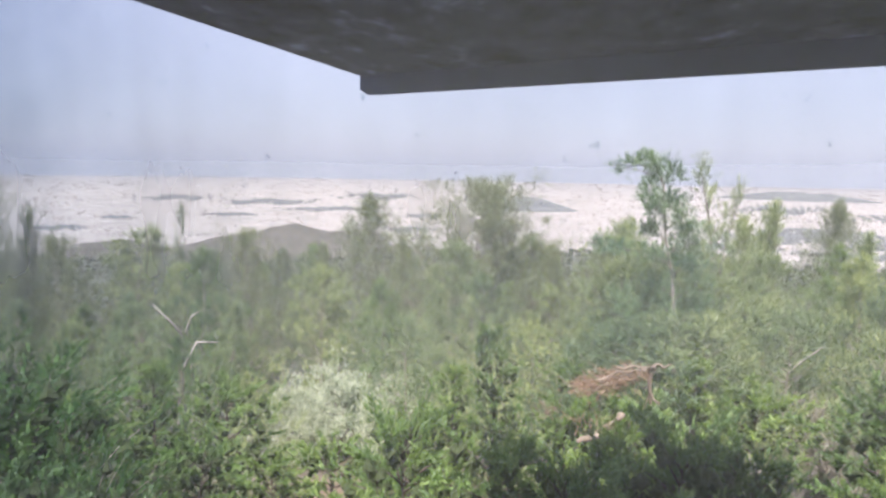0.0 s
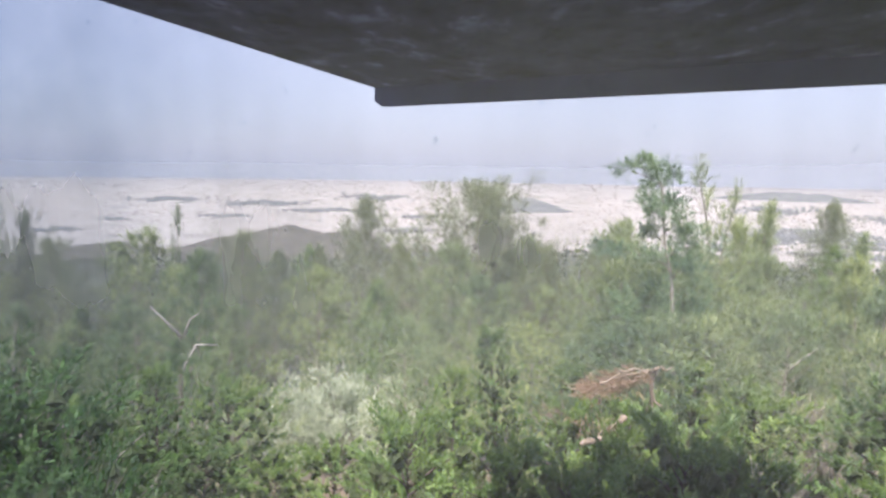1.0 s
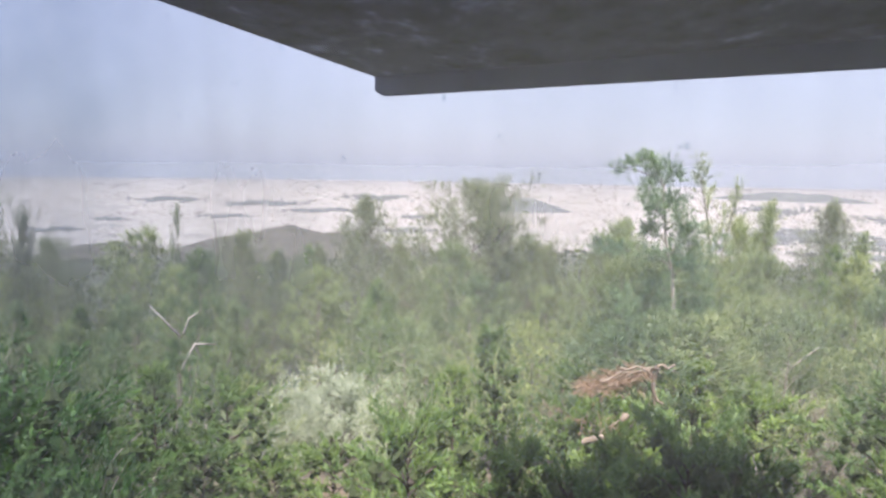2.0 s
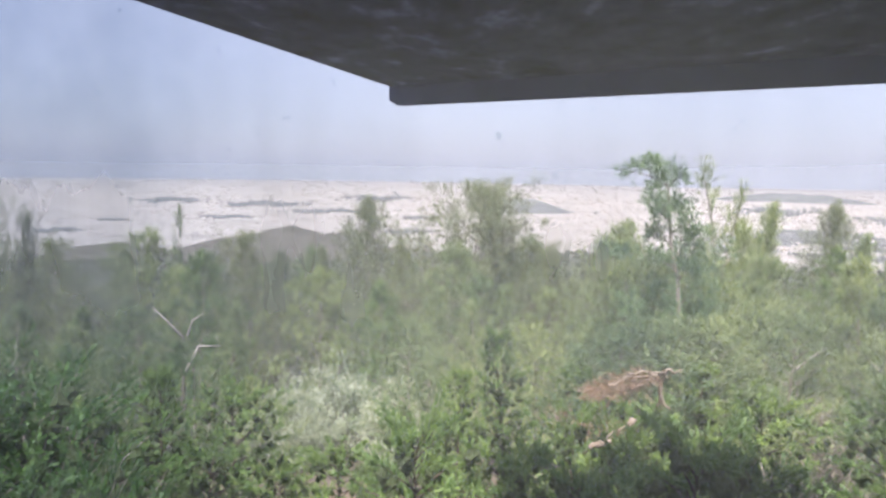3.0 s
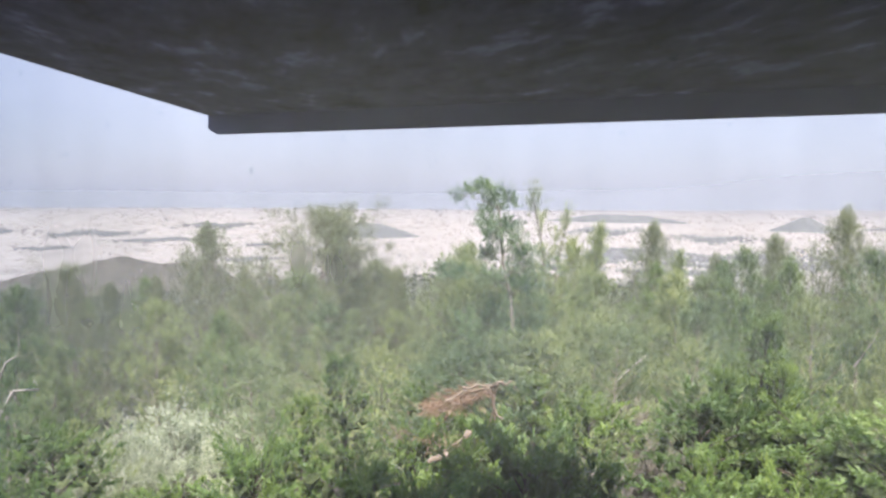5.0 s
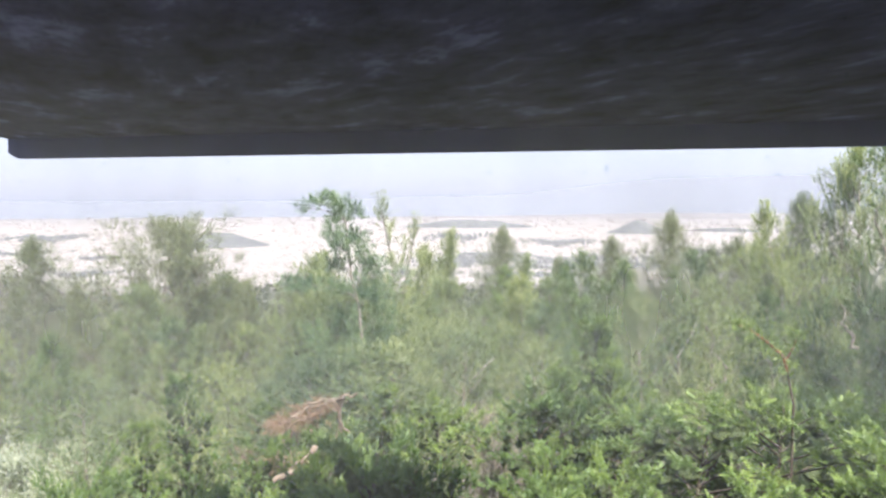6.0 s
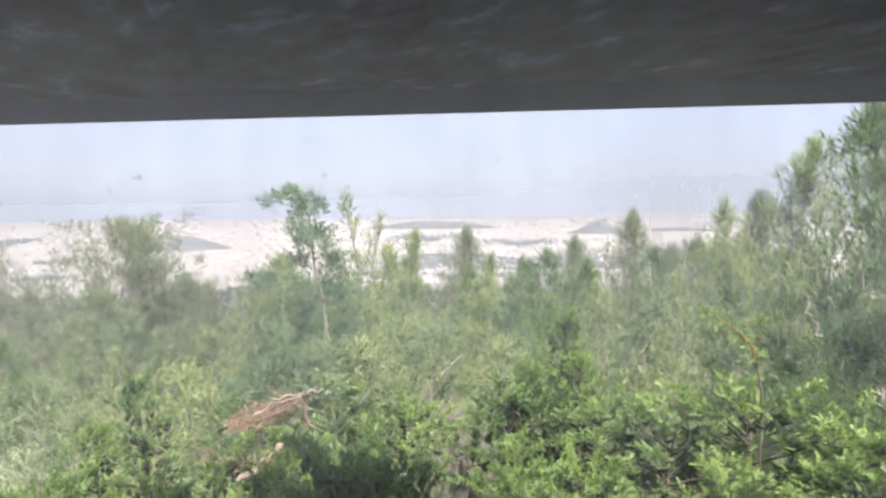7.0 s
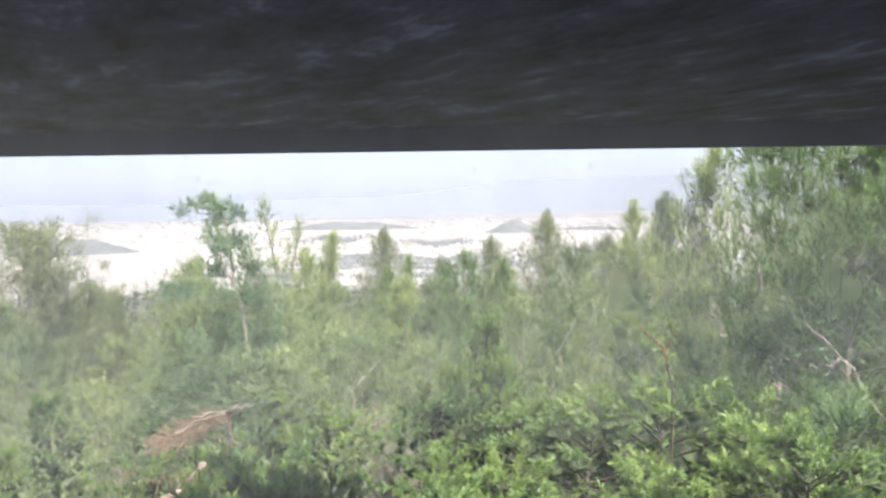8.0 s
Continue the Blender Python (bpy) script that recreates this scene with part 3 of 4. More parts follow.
def pine(rng, h, wide, bare, limbs, clumps_each, tuft, per, shoot, needle, width, count, upward=0.8, lean=(0, 0), taper=0.65, ragged=0.35, mat=PINE, bark=BARK, droop=0.0):
    """Meshes of one pine: trunk, limbs with dead twigs, and a crown of tufted brush-like shoots."""
    zs = np.linspace(0, 1, 9)
    bend = rng.normal(size=(2, 2)) * 0.05 * h
    line = np.stack([lean[0] * zs ** 1.5 + bend[0, 0] * np.sin(zs * 3.5) * zs, lean[1] * zs ** 1.5 + bend[0, 1] * np.sin(zs * 4 + 1) * zs, zs * h], -1)

    def on_trunk(s):
        return np.array([np.interp(s, zs, line[:, k]) for k in range(3)])

    r0 = 0.008 * h + 0.010
    trunk = tube(line, r0 * (1 - 0.88 * zs), 7)
    stems, mids, outs, sizes = [], [], [], []
    for k in range(limbs):
        q = (k + rng.random()) / limbs
        s = bare + (0.985 - bare) * q
        az = k * 2.4 + rng.normal() * 0.5
        reach = wide * max(0.045, (1 - q) ** taper) * rng.uniform(1 - ragged, 1 + ragged * 0.6) * min(1.0, 0.55 + 2.5 * q)
        out = np.array([math.cos(az), math.sin(az), 0])
        u = np.linspace(0, 1, 5)[:, None]
        tilt = rng.uniform(0.1, 0.5) + 0.4 * q - droop
        p = on_trunk(s) + out * reach * u + np.array([0, 0, 1]) * reach * (tilt * u + 0.25 * u * u) + rng.normal(size=(5, 3)) * 0.05 * reach * u
        stems.append(tube(p, (0.30 * r0 * (1 - q) + 0.006) * (1 - 0.8 * u[:, 0]), 4))
        n = max(1, round(clumps_each * (0.35 + 0.65 * reach / wide) * rng.uniform(0.7, 1.3)))
        w = np.append(rng.random(n - 1) ** 0.6 * 0.75 + 0.2, 1.0)
        spot = np.stack([np.interp(w, u[:, 0], p[:, j]) for j in range(3)], -1)
        mids.append(spot + rng.normal(size=(n, 3)) * (0.16, 0.16, 0.07) * reach * w[:, None])
        outs.append(np.repeat(out[None], n, 0))
        sizes.append(tuft * rng.uniform(0.6, 1.25, n) * (0.42 + 0.58 * min(1.0, reach / wide)))
    top = on_trunk(1.0)
    mids.append(top - np.array([[0, 0, 0.0], [0.03, 0.02, 0.09], [-0.04, 0.0, 0.17]]) * (wide, wide, h * 0.25))
    outs.append(np.array([[0, 0, 1.5]] * 3))
    sizes.append(tuft * np.array([0.35, 0.5, 0.6]))
    for k in range(limbs // 7):
        s = bare * rng.uniform(0.4, 1.0) + 0.12 * rng.random()
        az = rng.uniform(0, 6.3)
        out = np.array([math.cos(az), math.sin(az), rng.uniform(-0.1, 0.8)])
        p = on_trunk(s) + out * wide * rng.uniform(0.3, 0.8) * np.linspace(0, 1, 4)[:, None] + rng.normal(size=(4, 3)) * 0.04 * wide
        stems.append(tube(p, 0.16 * r0 * np.array([1, 0.7, 0.45, 0.15]), 4))
    mids, sizes = np.concatenate(mids), np.concatenate(sizes)
    at, way = tufts(rng, mids, sizes, per, upward, np.concatenate(outs))
    mid = np.repeat(mids, per, 0)
    axis = np.stack([np.interp(at[:, 2], line[:, 2], line[:, k]) for k in range(2)], -1)
    out = np.concatenate([at[:, :2] - axis, np.zeros((len(at), 1))], 1)
    face = unit(out) + 0.9 * unit(at - mid) + (0, 0, 0.45)
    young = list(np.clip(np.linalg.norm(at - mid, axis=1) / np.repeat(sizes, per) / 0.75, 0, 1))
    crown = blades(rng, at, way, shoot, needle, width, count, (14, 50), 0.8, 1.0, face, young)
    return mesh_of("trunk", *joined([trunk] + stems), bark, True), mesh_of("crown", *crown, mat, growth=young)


def bush(rng, wide, high, stems, clumps_each, tuft, per, shoot, leaf, width, count, spread=(15, 55), mat=JUNIPER, bark=DARK_BARK, arch=0.4, ragged=0.3, upward=0.5, dense=False):
    """Meshes of one bush: stems from the foot, and tufts of leafy sprays on them."""
    lines, mids, outs = [], [], []
    for k in range(stems):
        az = k * 2.4 + rng.normal() * 0.3
        q = math.sqrt((k + 0.5) / stems)
        reach = wide * q * rng.uniform(1 - ragged, 1 + ragged * 0.5)
        top = high * (1 - 0.65 * q * q) * rng.uniform(1 - ragged, 1 + ragged * 0.4)
        u = np.linspace(0, 1, 6)[:, None]
        out = np.array([math.cos(az), math.sin(az), 0])
        p = out * reach * u ** (1 - 0.3 * arch) + np.array([0, 0, top]) * np.sin(u * (1.57 + arch * q * 0.8)) + rng.normal(size=(6, 3)) * 0.05 * wide * u
        lines.append(tube(p, (0.006 * wide + 0.003) * (1.1 - u[:, 0]), 4))
        n = max(2, round(clumps_each * rng.uniform(0.7, 1.3)))
        w = np.append(0.45 + 0.5 * rng.random(n - 1), 1.0)
        spot = np.stack([np.interp(w, u[:, 0], p[:, j]) for j in range(3)], -1)
        mids.append(spot + rng.normal(size=(n, 3)) * 0.10 * wide * w[:, None])
        outs.append(np.repeat((out * q + (0, 0, 0.3))[None], n, 0))
    mids = np.concatenate(mids)
    sizes = tuft * rng.uniform(0.6, 1.3, len(mids))
    at, way = tufts(rng, mids, sizes, per, upward, np.concatenate(outs))
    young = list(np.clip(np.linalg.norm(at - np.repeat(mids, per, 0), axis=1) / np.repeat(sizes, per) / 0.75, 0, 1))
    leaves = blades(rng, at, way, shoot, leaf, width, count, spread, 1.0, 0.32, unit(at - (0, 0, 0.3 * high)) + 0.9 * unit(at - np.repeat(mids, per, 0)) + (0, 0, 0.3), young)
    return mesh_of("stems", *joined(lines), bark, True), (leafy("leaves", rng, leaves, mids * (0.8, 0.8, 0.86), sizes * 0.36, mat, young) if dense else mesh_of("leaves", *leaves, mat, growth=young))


def feathers(rng, at, way, normal, length, leaves, leaf, width):
    """Flat sprays: short scale leaves left and right of an axis, all in the spray's own plane."""
    n = len(at)
    side = unit(np.cross(way, normal))
    t = (np.arange(leaves) + 0.5) / leaves
    sign = np.where(np.arange(leaves) % 2 == 0, 1.0, -1.0)
    sag = -0.10 * (t ** 2)[None, :, None] * np.array([0, 0, 1.0])
    base = at[:, None] + way[:, None] * (t[None, :] * length[:, None])[..., None] + sag * length[:, None, None]
    lean = np.radians(rng.uniform(30, 72, (n, leaves, 1))) * (1 - 0.5 * t[None, :, None])
    d = way[:, None] * np.cos(lean) + side[:, None] * sign[None, :, None] * np.sin(lean) + rng.normal(size=(n, leaves, 3)) * 0.16
    d = unit(d)
    flat = unit(np.cross(normal[:, None] + rng.normal(size=(n, leaves, 3)) * 0.45, d)) * width * 0.5 * rng.uniform(0.7, 1.3, (n, leaves, 1))
    tip = base + d * leaf * (1.15 - 0.55 * t[None, :, None]) * rng.uniform(0.7, 1.25, (n, leaves, 1))
    v = np.stack([base - flat, base + flat, tip], 2).reshape(-1, 3)
    return (v, np.arange(len(v)).reshape(-1, 3)), np.broadcast_to(t[None, :, None], (n, leaves, 3)).reshape(-1)


def juniper(rng, high, wide, boughs, taper, rise=0.45, per=58, spray=0.100, leaves=18, leaf=0.028, width=0.0060, mat=JUNIPER, bark=DARK_BARK, ragged=0.35, foot=0.05):
    """Meshes of one juniper: a stem, arching boughs that each end in a plume of flat sprays, dark gaps between the plumes."""
    stem_line = np.stack([rng.normal() * 0.04 * high * np.linspace(0, 1, 6) ** 2, rng.normal() * 0.04 * high * np.linspace(0, 1, 6) ** 2, np.linspace(0, 0.93 * high, 6)], -1)
    wood = [tube(stem_line, 0.014 * high * np.linspace(1, 0.15, 6), 6)]
    at, way, normal, length, grow, mids, sizes = [], [], [], [], [], [], []
    for k in range(boughs):
        q = (k + rng.random()) / boughs
        az = k * 2.4 + rng.normal() * 0.35
        reach = wide * max(0.12, (1 - q) ** taper) * rng.uniform(1 - ragged, 1 + 0.5 * ragged)
        start = np.array([np.interp(q * (1 - foot) + foot, np.linspace(0, 0.93, 6), stem_line[:, j]) for j in range(3)])
        out = np.array([math.cos(az), math.sin(az), 0.0])
        up = rise * rng.uniform(0.6, 1.4) + 0.9 * q ** 3
        u = np.linspace(0, 1, 6)[:, None]
        p = start + out * reach * u + np.array([0, 0, 1.0]) * reach * (up * u - 0.22 * u * u) + rng.normal(size=(6, 3)) * 0.035 * reach * u
        wood.append(tube(p, (0.0035 + 0.008 * reach) * (1.1 - u[:, 0]), 4))
        n = max(7, int(per * (0.45 + 0.55 * reach / wide) * rng.uniform(0.75, 1.25)))
        w = np.append(0.30 + 0.70 * rng.random(n - 1) ** 0.7, 1.0)
        spot = np.stack([np.interp(w, u[:, 0], p[:, j]) for j in range(3)], -1)
        tangent = unit(p[-1] - p[-3])
        d = unit(tangent * 0.75 + rng.normal(size=(n, 3)) * (0.62, 0.62, 0.40) + np.array([0, 0, 0.30]))
        at.append(spot + rng.normal(size=(n, 3)) * 0.02)
        way.append(d)
        lift = unit(np.array([0, 0, 1.0]) + 0.75 * out + rng.normal(size=(n, 3)) * 0.28)
        normal.append(unit(lift - d * (lift * d).sum(-1, keepdims=True)))
        length.append(spray * rng.uniform(0.6, 1.25, n) * (1.1 - 0.35 * w))
        grow.append(0.25 + 0.75 * w)
        # dark lumps inside the plume stand in for its shaded gaps
        for c in (0.42, 0.66):
            mids.append(np.array([np.interp(c, u[:, 0], p[:, j]) for j in range(3)]) - (0, 0, 0.055))
            sizes.append(min(0.065, 0.15 * reach) * rng.uniform(0.6, 1.2))
    at, way, normal, length, grow = (np.concatenate(x) for x in (at, way, normal, length, grow))
    blade_mesh, along = feathers(rng, at, way, normal, length, leaves, leaf, width)
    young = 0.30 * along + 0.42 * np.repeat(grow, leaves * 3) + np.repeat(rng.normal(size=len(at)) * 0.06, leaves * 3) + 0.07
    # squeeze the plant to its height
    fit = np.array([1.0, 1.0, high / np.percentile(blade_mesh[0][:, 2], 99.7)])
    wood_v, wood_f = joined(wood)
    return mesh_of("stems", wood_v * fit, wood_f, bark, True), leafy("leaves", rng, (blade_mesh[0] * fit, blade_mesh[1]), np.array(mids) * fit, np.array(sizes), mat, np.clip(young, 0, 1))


def plant_tree(name, meshes, x, y, z, label, group, turn=0.0, scale=1.0, tall=1.0, category="tree"):
    ob = thing(name, label, category, pose(x, y, z, 0, 0, turn) @ Matrix.Diagonal((scale, scale, scale * tall, 1)), group)
    for me in meshes:
        part(me.name.split(".")[0], me, ob)
    return ob


def stand(meshes, name, label, group, az, el, d, height, turn=0.0, wider=1.0, category="tree", sink=0.0):
    """Sets a plant so that its top shows at an angle from the eye, its foot on the ground under it."""
    p = at_angle(az, el, d)
    z = ground_z(p.x, p.y) - 0.08 - sink
    k = (p.z - z) / height
    wide_by = k if category == "bush" else 1.0
    ob = thing(name, label, category, pose(p.x, p.y, z, 0, 0, turn) @ Matrix.Diagonal((wider * wide_by, wider * wide_by, k, 1)), group)
    for me in meshes:
        part(me.name.split(".")[0], me, ob)
    return ob


def build_forest():
    rng = np.random.default_rng(21)
    kinds = []
    for k in range(7):
        h, wide = 7.0, (2.0, 2.4, 1.8, 2.7, 2.2, 1.4, 2.5)[k]
        kinds.append(pine(rng, h, wide, (0.16, 0.2, 0.1, 0.22, 0.14, 0.1, 0.18)[k], 60, 4, 0.34, 10, 0.36, 0.15, 0.016, 13, 1.5 + 0.2 * (k % 3), taper=(0.8, 0.7, 1.0, 0.65, 0.85, 1.0, 0.75)[k], ragged=0.4, droop=0.2, mat=PINE_DARK if k == 4 else PINE))
    fine = [pine(rng, 5.0, (1.6, 1.35, 1.8, 1.5)[k], 0.08, 60, 4, 0.25, 11, 0.27, 0.090, 0.0105, 17, 1.4, taper=(0.8, 0.95, 0.7, 0.85)[k], ragged=0.4, droop=0.2, mat=PINE_DARK if k == 3 else PINE) for k in range(4)]
    solo = [pine(rng, 7.0, (3.9, 3.3, 3.4)[k], 0.06, 140, 6, 0.36, 9, 0.36, 0.12, 0.0125, 14, 1.2, taper=(0.72, 0.95, 0.85)[k], ragged=0.5, droop=0.0, mat=GREY_PINE) for k in range(3)]
    wisp = pine(rng, 7.0, 1.2, 0.1, 34, 3, 0.20, 8, 0.5, 0.13, 0.018, 13, 2.4, taper=0.7, ragged=0.6)
    # trees that can be told apart: degrees left, degrees above level at the top, metres away, width factor, kind
    known = (
        (-1.9, -2.3, 37.0, 1.7, 3, "broad rounded Aleppo pine standing above the other crowns"), (-4.6, -3.0, 38.5, 0.9, 4, "slim pine leaning against a broader one"),
        (5.8, -3.2, 55.0, 1.0, 2, "slender pointed pine with a ragged top"), (20.2, -4.3, 44.0, 1.0, 5, "thin spiky pine top above the canopy"),
        (-28.9, -2.7, 62.0, 0.85, 2, "narrow dark pine rising over the canopy"), (-24.1, -5.2, 48.0, 1.0, 0, "young yellowish-green pine in the wood"),
        (-41.9, -1.6, 38.0, 0.95, 0, "full rounded pine rising over the canopy"), (-36.9, -3.5, 60.0, 0.9, 4, "dark pine rising over the canopy"),
        (-46.5, -3.4, 55.0, 1.0, 0, "broad pine at the edge of the wood"), (-50.5, -0.6, 30.0, 1.2, 6, "ragged pine with upright shoots"),
        (-53.2, 1.6, 19.0, 0.75, 5, "thin pine with bare upright shoots"), (-54.8, 3.0, 18.0, 0.8, 2, "thin pine with upright shoots"), (-49.2, -1.2, 24.0, 0.9, 0, "pine with soft upright shoots"),
        (32.8, -1.2, 31.0, 0.85, 4, "dark pine with clumped foliage"), (30.2, -4.6, 33.0, 0.55, 1, "pine with clumped foliage"),
        (15.2, -6.2, 36.0, 1.2, 3, "low rounded pine in the wood"), (9.6, -7.0, 38.0, 1.1, 0, "low rounded pine in the wood"),
        (-12.5, -6.6, 30.0, 1.0, 1, "pine with long level boughs"), (-64.5, 4.0, 15.0, 0.9, 4, "dark dense pine at the edge of the wood"),
        (-33.0, -5.2, 40.0, 1.1, 6, "pine with bare grey twigs"), (-58.5, 5.6, 13.0, 0.8, 4, "dark dense pine behind a lighter one"),
        (28.4, -6.4, 39.0, 1.2, 3, "rounded pine in the wood"), (24.0, -7.0, 45.0, 1.2, 4, "rounded pine in the wood"), (13.0, -7.4, 46.0, 1.1, 4, "rounded pine in the wood"), (18.0, -7.6, 40.0, 1.1, 3, "rounded pine in the wood"),
        (-44.2, -4.2, 45.0, 1.1, 3, "low pine beside a fuller one"), (3.0, -6.6, 44.0, 1.0, 6, "ordinary green pine in the wood"), (-8.2, -6.8, 36.0, 1.1, 3, "light green pine in the wood"),
    )
    spots = []
    for az, el, d, wider, k, label in known:
        stand((wisp if k == 5 else solo[(1, 0, 1, 0, 2, 1, 2)[k]]) if d > 25 else fine[k % 4], "pine_tree", label, "pines of the wood", az, el, d, 7.0 if d > 25 else 5.0, rng.uniform(0, 360), wider * d / 40 * (1.15 if el > -3.9 else 0.62) if d > 25 else wider * 1.5)
        p = at_angle(az, el, d)
        spots.append((p.x, p.y))
    # the rest of the wood, its canopy falling with the slope
    made = 0
    for d, step in ((11.5, 2.6), (14, 3.0), (17, 3.2), (20.5, 3.4), (24.5, 3.6), (29, 4.0), (34, 4.4), (40, 5.2), (48, 6.2), (58, 7.5), (72, 9.5), (92, 12.0)):
        n = int(radians(136) * d / step)
        for k in range(n):
            az = 48 - 136 * (k + rng.random()) / n
            dd = d * rng.uniform(0.93, 1.08)
            p = at_angle(az, 0, dd)
            if min(math.hypot(p.x - a, p.y - b) for a, b in spots) < step * 0.42:
                continue
            limit = np.interp(az, (-60, -45, -30, -15, 0, 45), (-4.5, -5.4, -6.2, -7.2, -8.5, -8.8)) - max(0.0, 32 - dd) * 0.36
            el = limit + 0.5 - abs(rng.normal()) * 1.7
            if -30.5 < az < -26.5 and dd < 27:
                el = min(el, -21.5)
            if 2.5 < az < 14.5 and dd < 25:
                el = min(el, -22.0)
            z = ground_z(p.x, p.y)
            top = 3.2 + dd * math.tan(radians(el))
            if top - z < 1.3:
                continue
            h = min(top - z, 9.5)
            j = int(rng.integers(7))
            s = h / 7.0
            if dd < 22.5:
                s = h / 5.0
            plant_tree("pine_tree", kinds[j] if dd >= 22.5 else fine[j % 4], p.x, p.y, z - 0.08, "young green Aleppo pine on the slope", "pines of the wood", rng.uniform(0, 360), max(s, 0.42) * rng.uniform(1.0, 1.3), s / max(s, 0.42))
            made += 1


def build_near_trees():
    rng = np.random.default_rng(31)
    # the tall thin pine with a leaning head and a bare pale stretch of trunk
    d = 9.0
    foot = at_angle(-18.9, 0, d)
    ob = thing("pine_tree", "tall thin pine with a pale trunk and a ragged head", "tree", pose(foot.x, foot.y, ground_z(foot.x, foot.y) - 0.05), "near pines")
    inv = ob.matrix_world.inverted()
    stem = np.array([(0.0, 0.0, 0.0)] + [tuple(inv @ at_angle(a, e, d)) for a, e in ((-18.3, -12.7), (-17.9, -8.1), (-17.3, -5.5), (-16.9, -1.4), (-16.4, 0.0), (-15.8, 1.2))])
    part("trunk", mesh_of("trunk", *tube(stem, (0.045, 0.026, 0.023, 0.019, 0.013, 0.009, 0.003), 7), CUT_WOOD, True), ob)
    # tufts of foliage: degrees left, degrees above level, size, share of shoots
    for az, el, size, much in ((-14.9, 0.2, 0.11, 0.7), (-13.9, -0.1, 0.07, 0.3), (-15.7, 0.7, 0.05, 0.35), (-16.7, -0.7, 0.14, 1.0), (-17.8, -0.4, 0.08, 0.35), (-15.8, -1.9, 0.15, 1.2), (-16.1, -3.2, 0.15, 1.2), (-17.5, -2.3, 0.12, 0.9),
                               (-18.8, -3.9, 0.20, 1.0), (-18.4, -5.7, 0.22, 1.2), (-15.9, -4.7, 0.13, 0.8), (-17.0, -10.6, 0.20, 1.4), (-18.9, -7.4, 0.24, 1.2), (-16.4, -8.9, 0.16, 1.0), (-19.8, -11.0, 0.25, 1.4), (-15.7, -12.4, 0.22, 1.4), (-19.4, -9.2, 0.26, 1.3), (-16.2, -6.8, 0.16, 1.0), (-15.6, -10.4, 0.22, 1.2), (-20.0, -5.6, 0.2, 0.8), (-12.6, -6.2, 0.09, 0.7), (-13.8, -6.3, 0.09, 0.7)):
        c = np.array(inv @ at_angle(az, el, d + rng.normal() * 0.12))
        root = np.array([np.interp(max(c[2] - 0.15, 0.2), stem[:, 2], stem[:, k]) for k in range(3)])
        t = np.linspace(0, 1, 5)[:, None]
        limb = part("limb", mesh_of("limb", *tube(root * (1 - t) + c * t + np.array([0, 0, 0.04]) * np.sin(t * 3.1), 0.009 * (1.15 - t[:, 0]), 5), BARK, True), ob)
        n = int(120 * much)
        w = rng.normal(size=(n, 3))
        sprigs = rng.normal(size=(5, 3)) * size * (0.62, 0.62, 0.5)
        spot = c + sprigs[rng.integers(0, 5, n)] + unit(w) * size * 0.55 * rng.random((n, 1)) ** 0.6
        way = unit(w * (1.0, 1.0, 0.6) + (0, 0, 0.7))
        young = list(np.clip(0.25 + 0.6 * rng.random(n), 0, 1))
        part("tuft", mesh_of("tuft", *(blades(rng, spot, way, 0.085, 0.062, 0.0044, 19, (16, 55), 0.8, 1.0, unit(w) + (0, 0, 0.6), young)), BLUE_PINE, growth=young), limb)
    second = pine(rng, 5.0, 1.0, 0.10, 32, 3, 0.17, 8, 0.24, 0.080, 0.0075, 14, 1.8, taper=0.7, ragged=0.7)
    stand(second, "pine_tree", "sparse yellowish pine close behind a taller one", "near pines", -19.9, -0.3, 12.0, 5.0, 0)
    stand(second, "pine_tree", "sparse yellowish pine with upright shoots", "near pines", -21.5, -1.9, 12.6, 5.0, 130, 0.8)
    # the big soft pine near the roof's far end
    big = pine(rng, 7.2, 2.3, 0.06, 96, 8, 0.30, 12, 0.30, 0.11, 0.0085, 29, 1.5, taper=0.5, ragged=0.4, mat=PINE_SOFT, bark=BARK)
    ob = stand(big, "pine_tree", "large bushy pine with long soft needles and grey limbs", "near pines", -63.5, 9.5, 9.2, 7.2, 40, 0.95)
    inv = ob.matrix_world.inverted()
    # bare pale limbs at the front of its crown
    for spots in (((-68.0, -15.8), (-66.3, -14.4), (-63.9, -10.8), (-61.2, -8.4), (-59.6, -6.8)), ((-58.4, -6.2), (-57.6, -3.4), (-56.7, -1.4), (-56.9, 0.4)), ((-63.9, -10.8), (-62.2, -11.6), (-60.8, -11.4)), ((-55.6, -9.8), (-55.0, -8.0), (-54.8, -6.6))):
        line = np.array([inv @ at_angle(a, e, 7.5) for a, e in spots])
        u = np.linspace(0, len(line) - 1, 4 * len(line))
        line = np.stack([np.interp(u, np.arange(len(line)), line[:, k]) for k in range(3)], -1)
        part("limb", mesh_of("limb", *tube(line + rng.normal(size=line.shape) * 0.022, np.linspace(0.017, 0.005, len(line)), 6), BARK, True), ob)
    stand(big, "pine_tree", "large bushy pine reaching above the eave", "near pines", -74.0, 9.0, 9.6, 7.2, 190, 0.95)
    low = pine(rng, 3.4, 1.15, 0.06, 46, 4, 0.20, 9, 0.22, 0.072, 0.0110, 14, 0.75, taper=0.5, ragged=0.4)
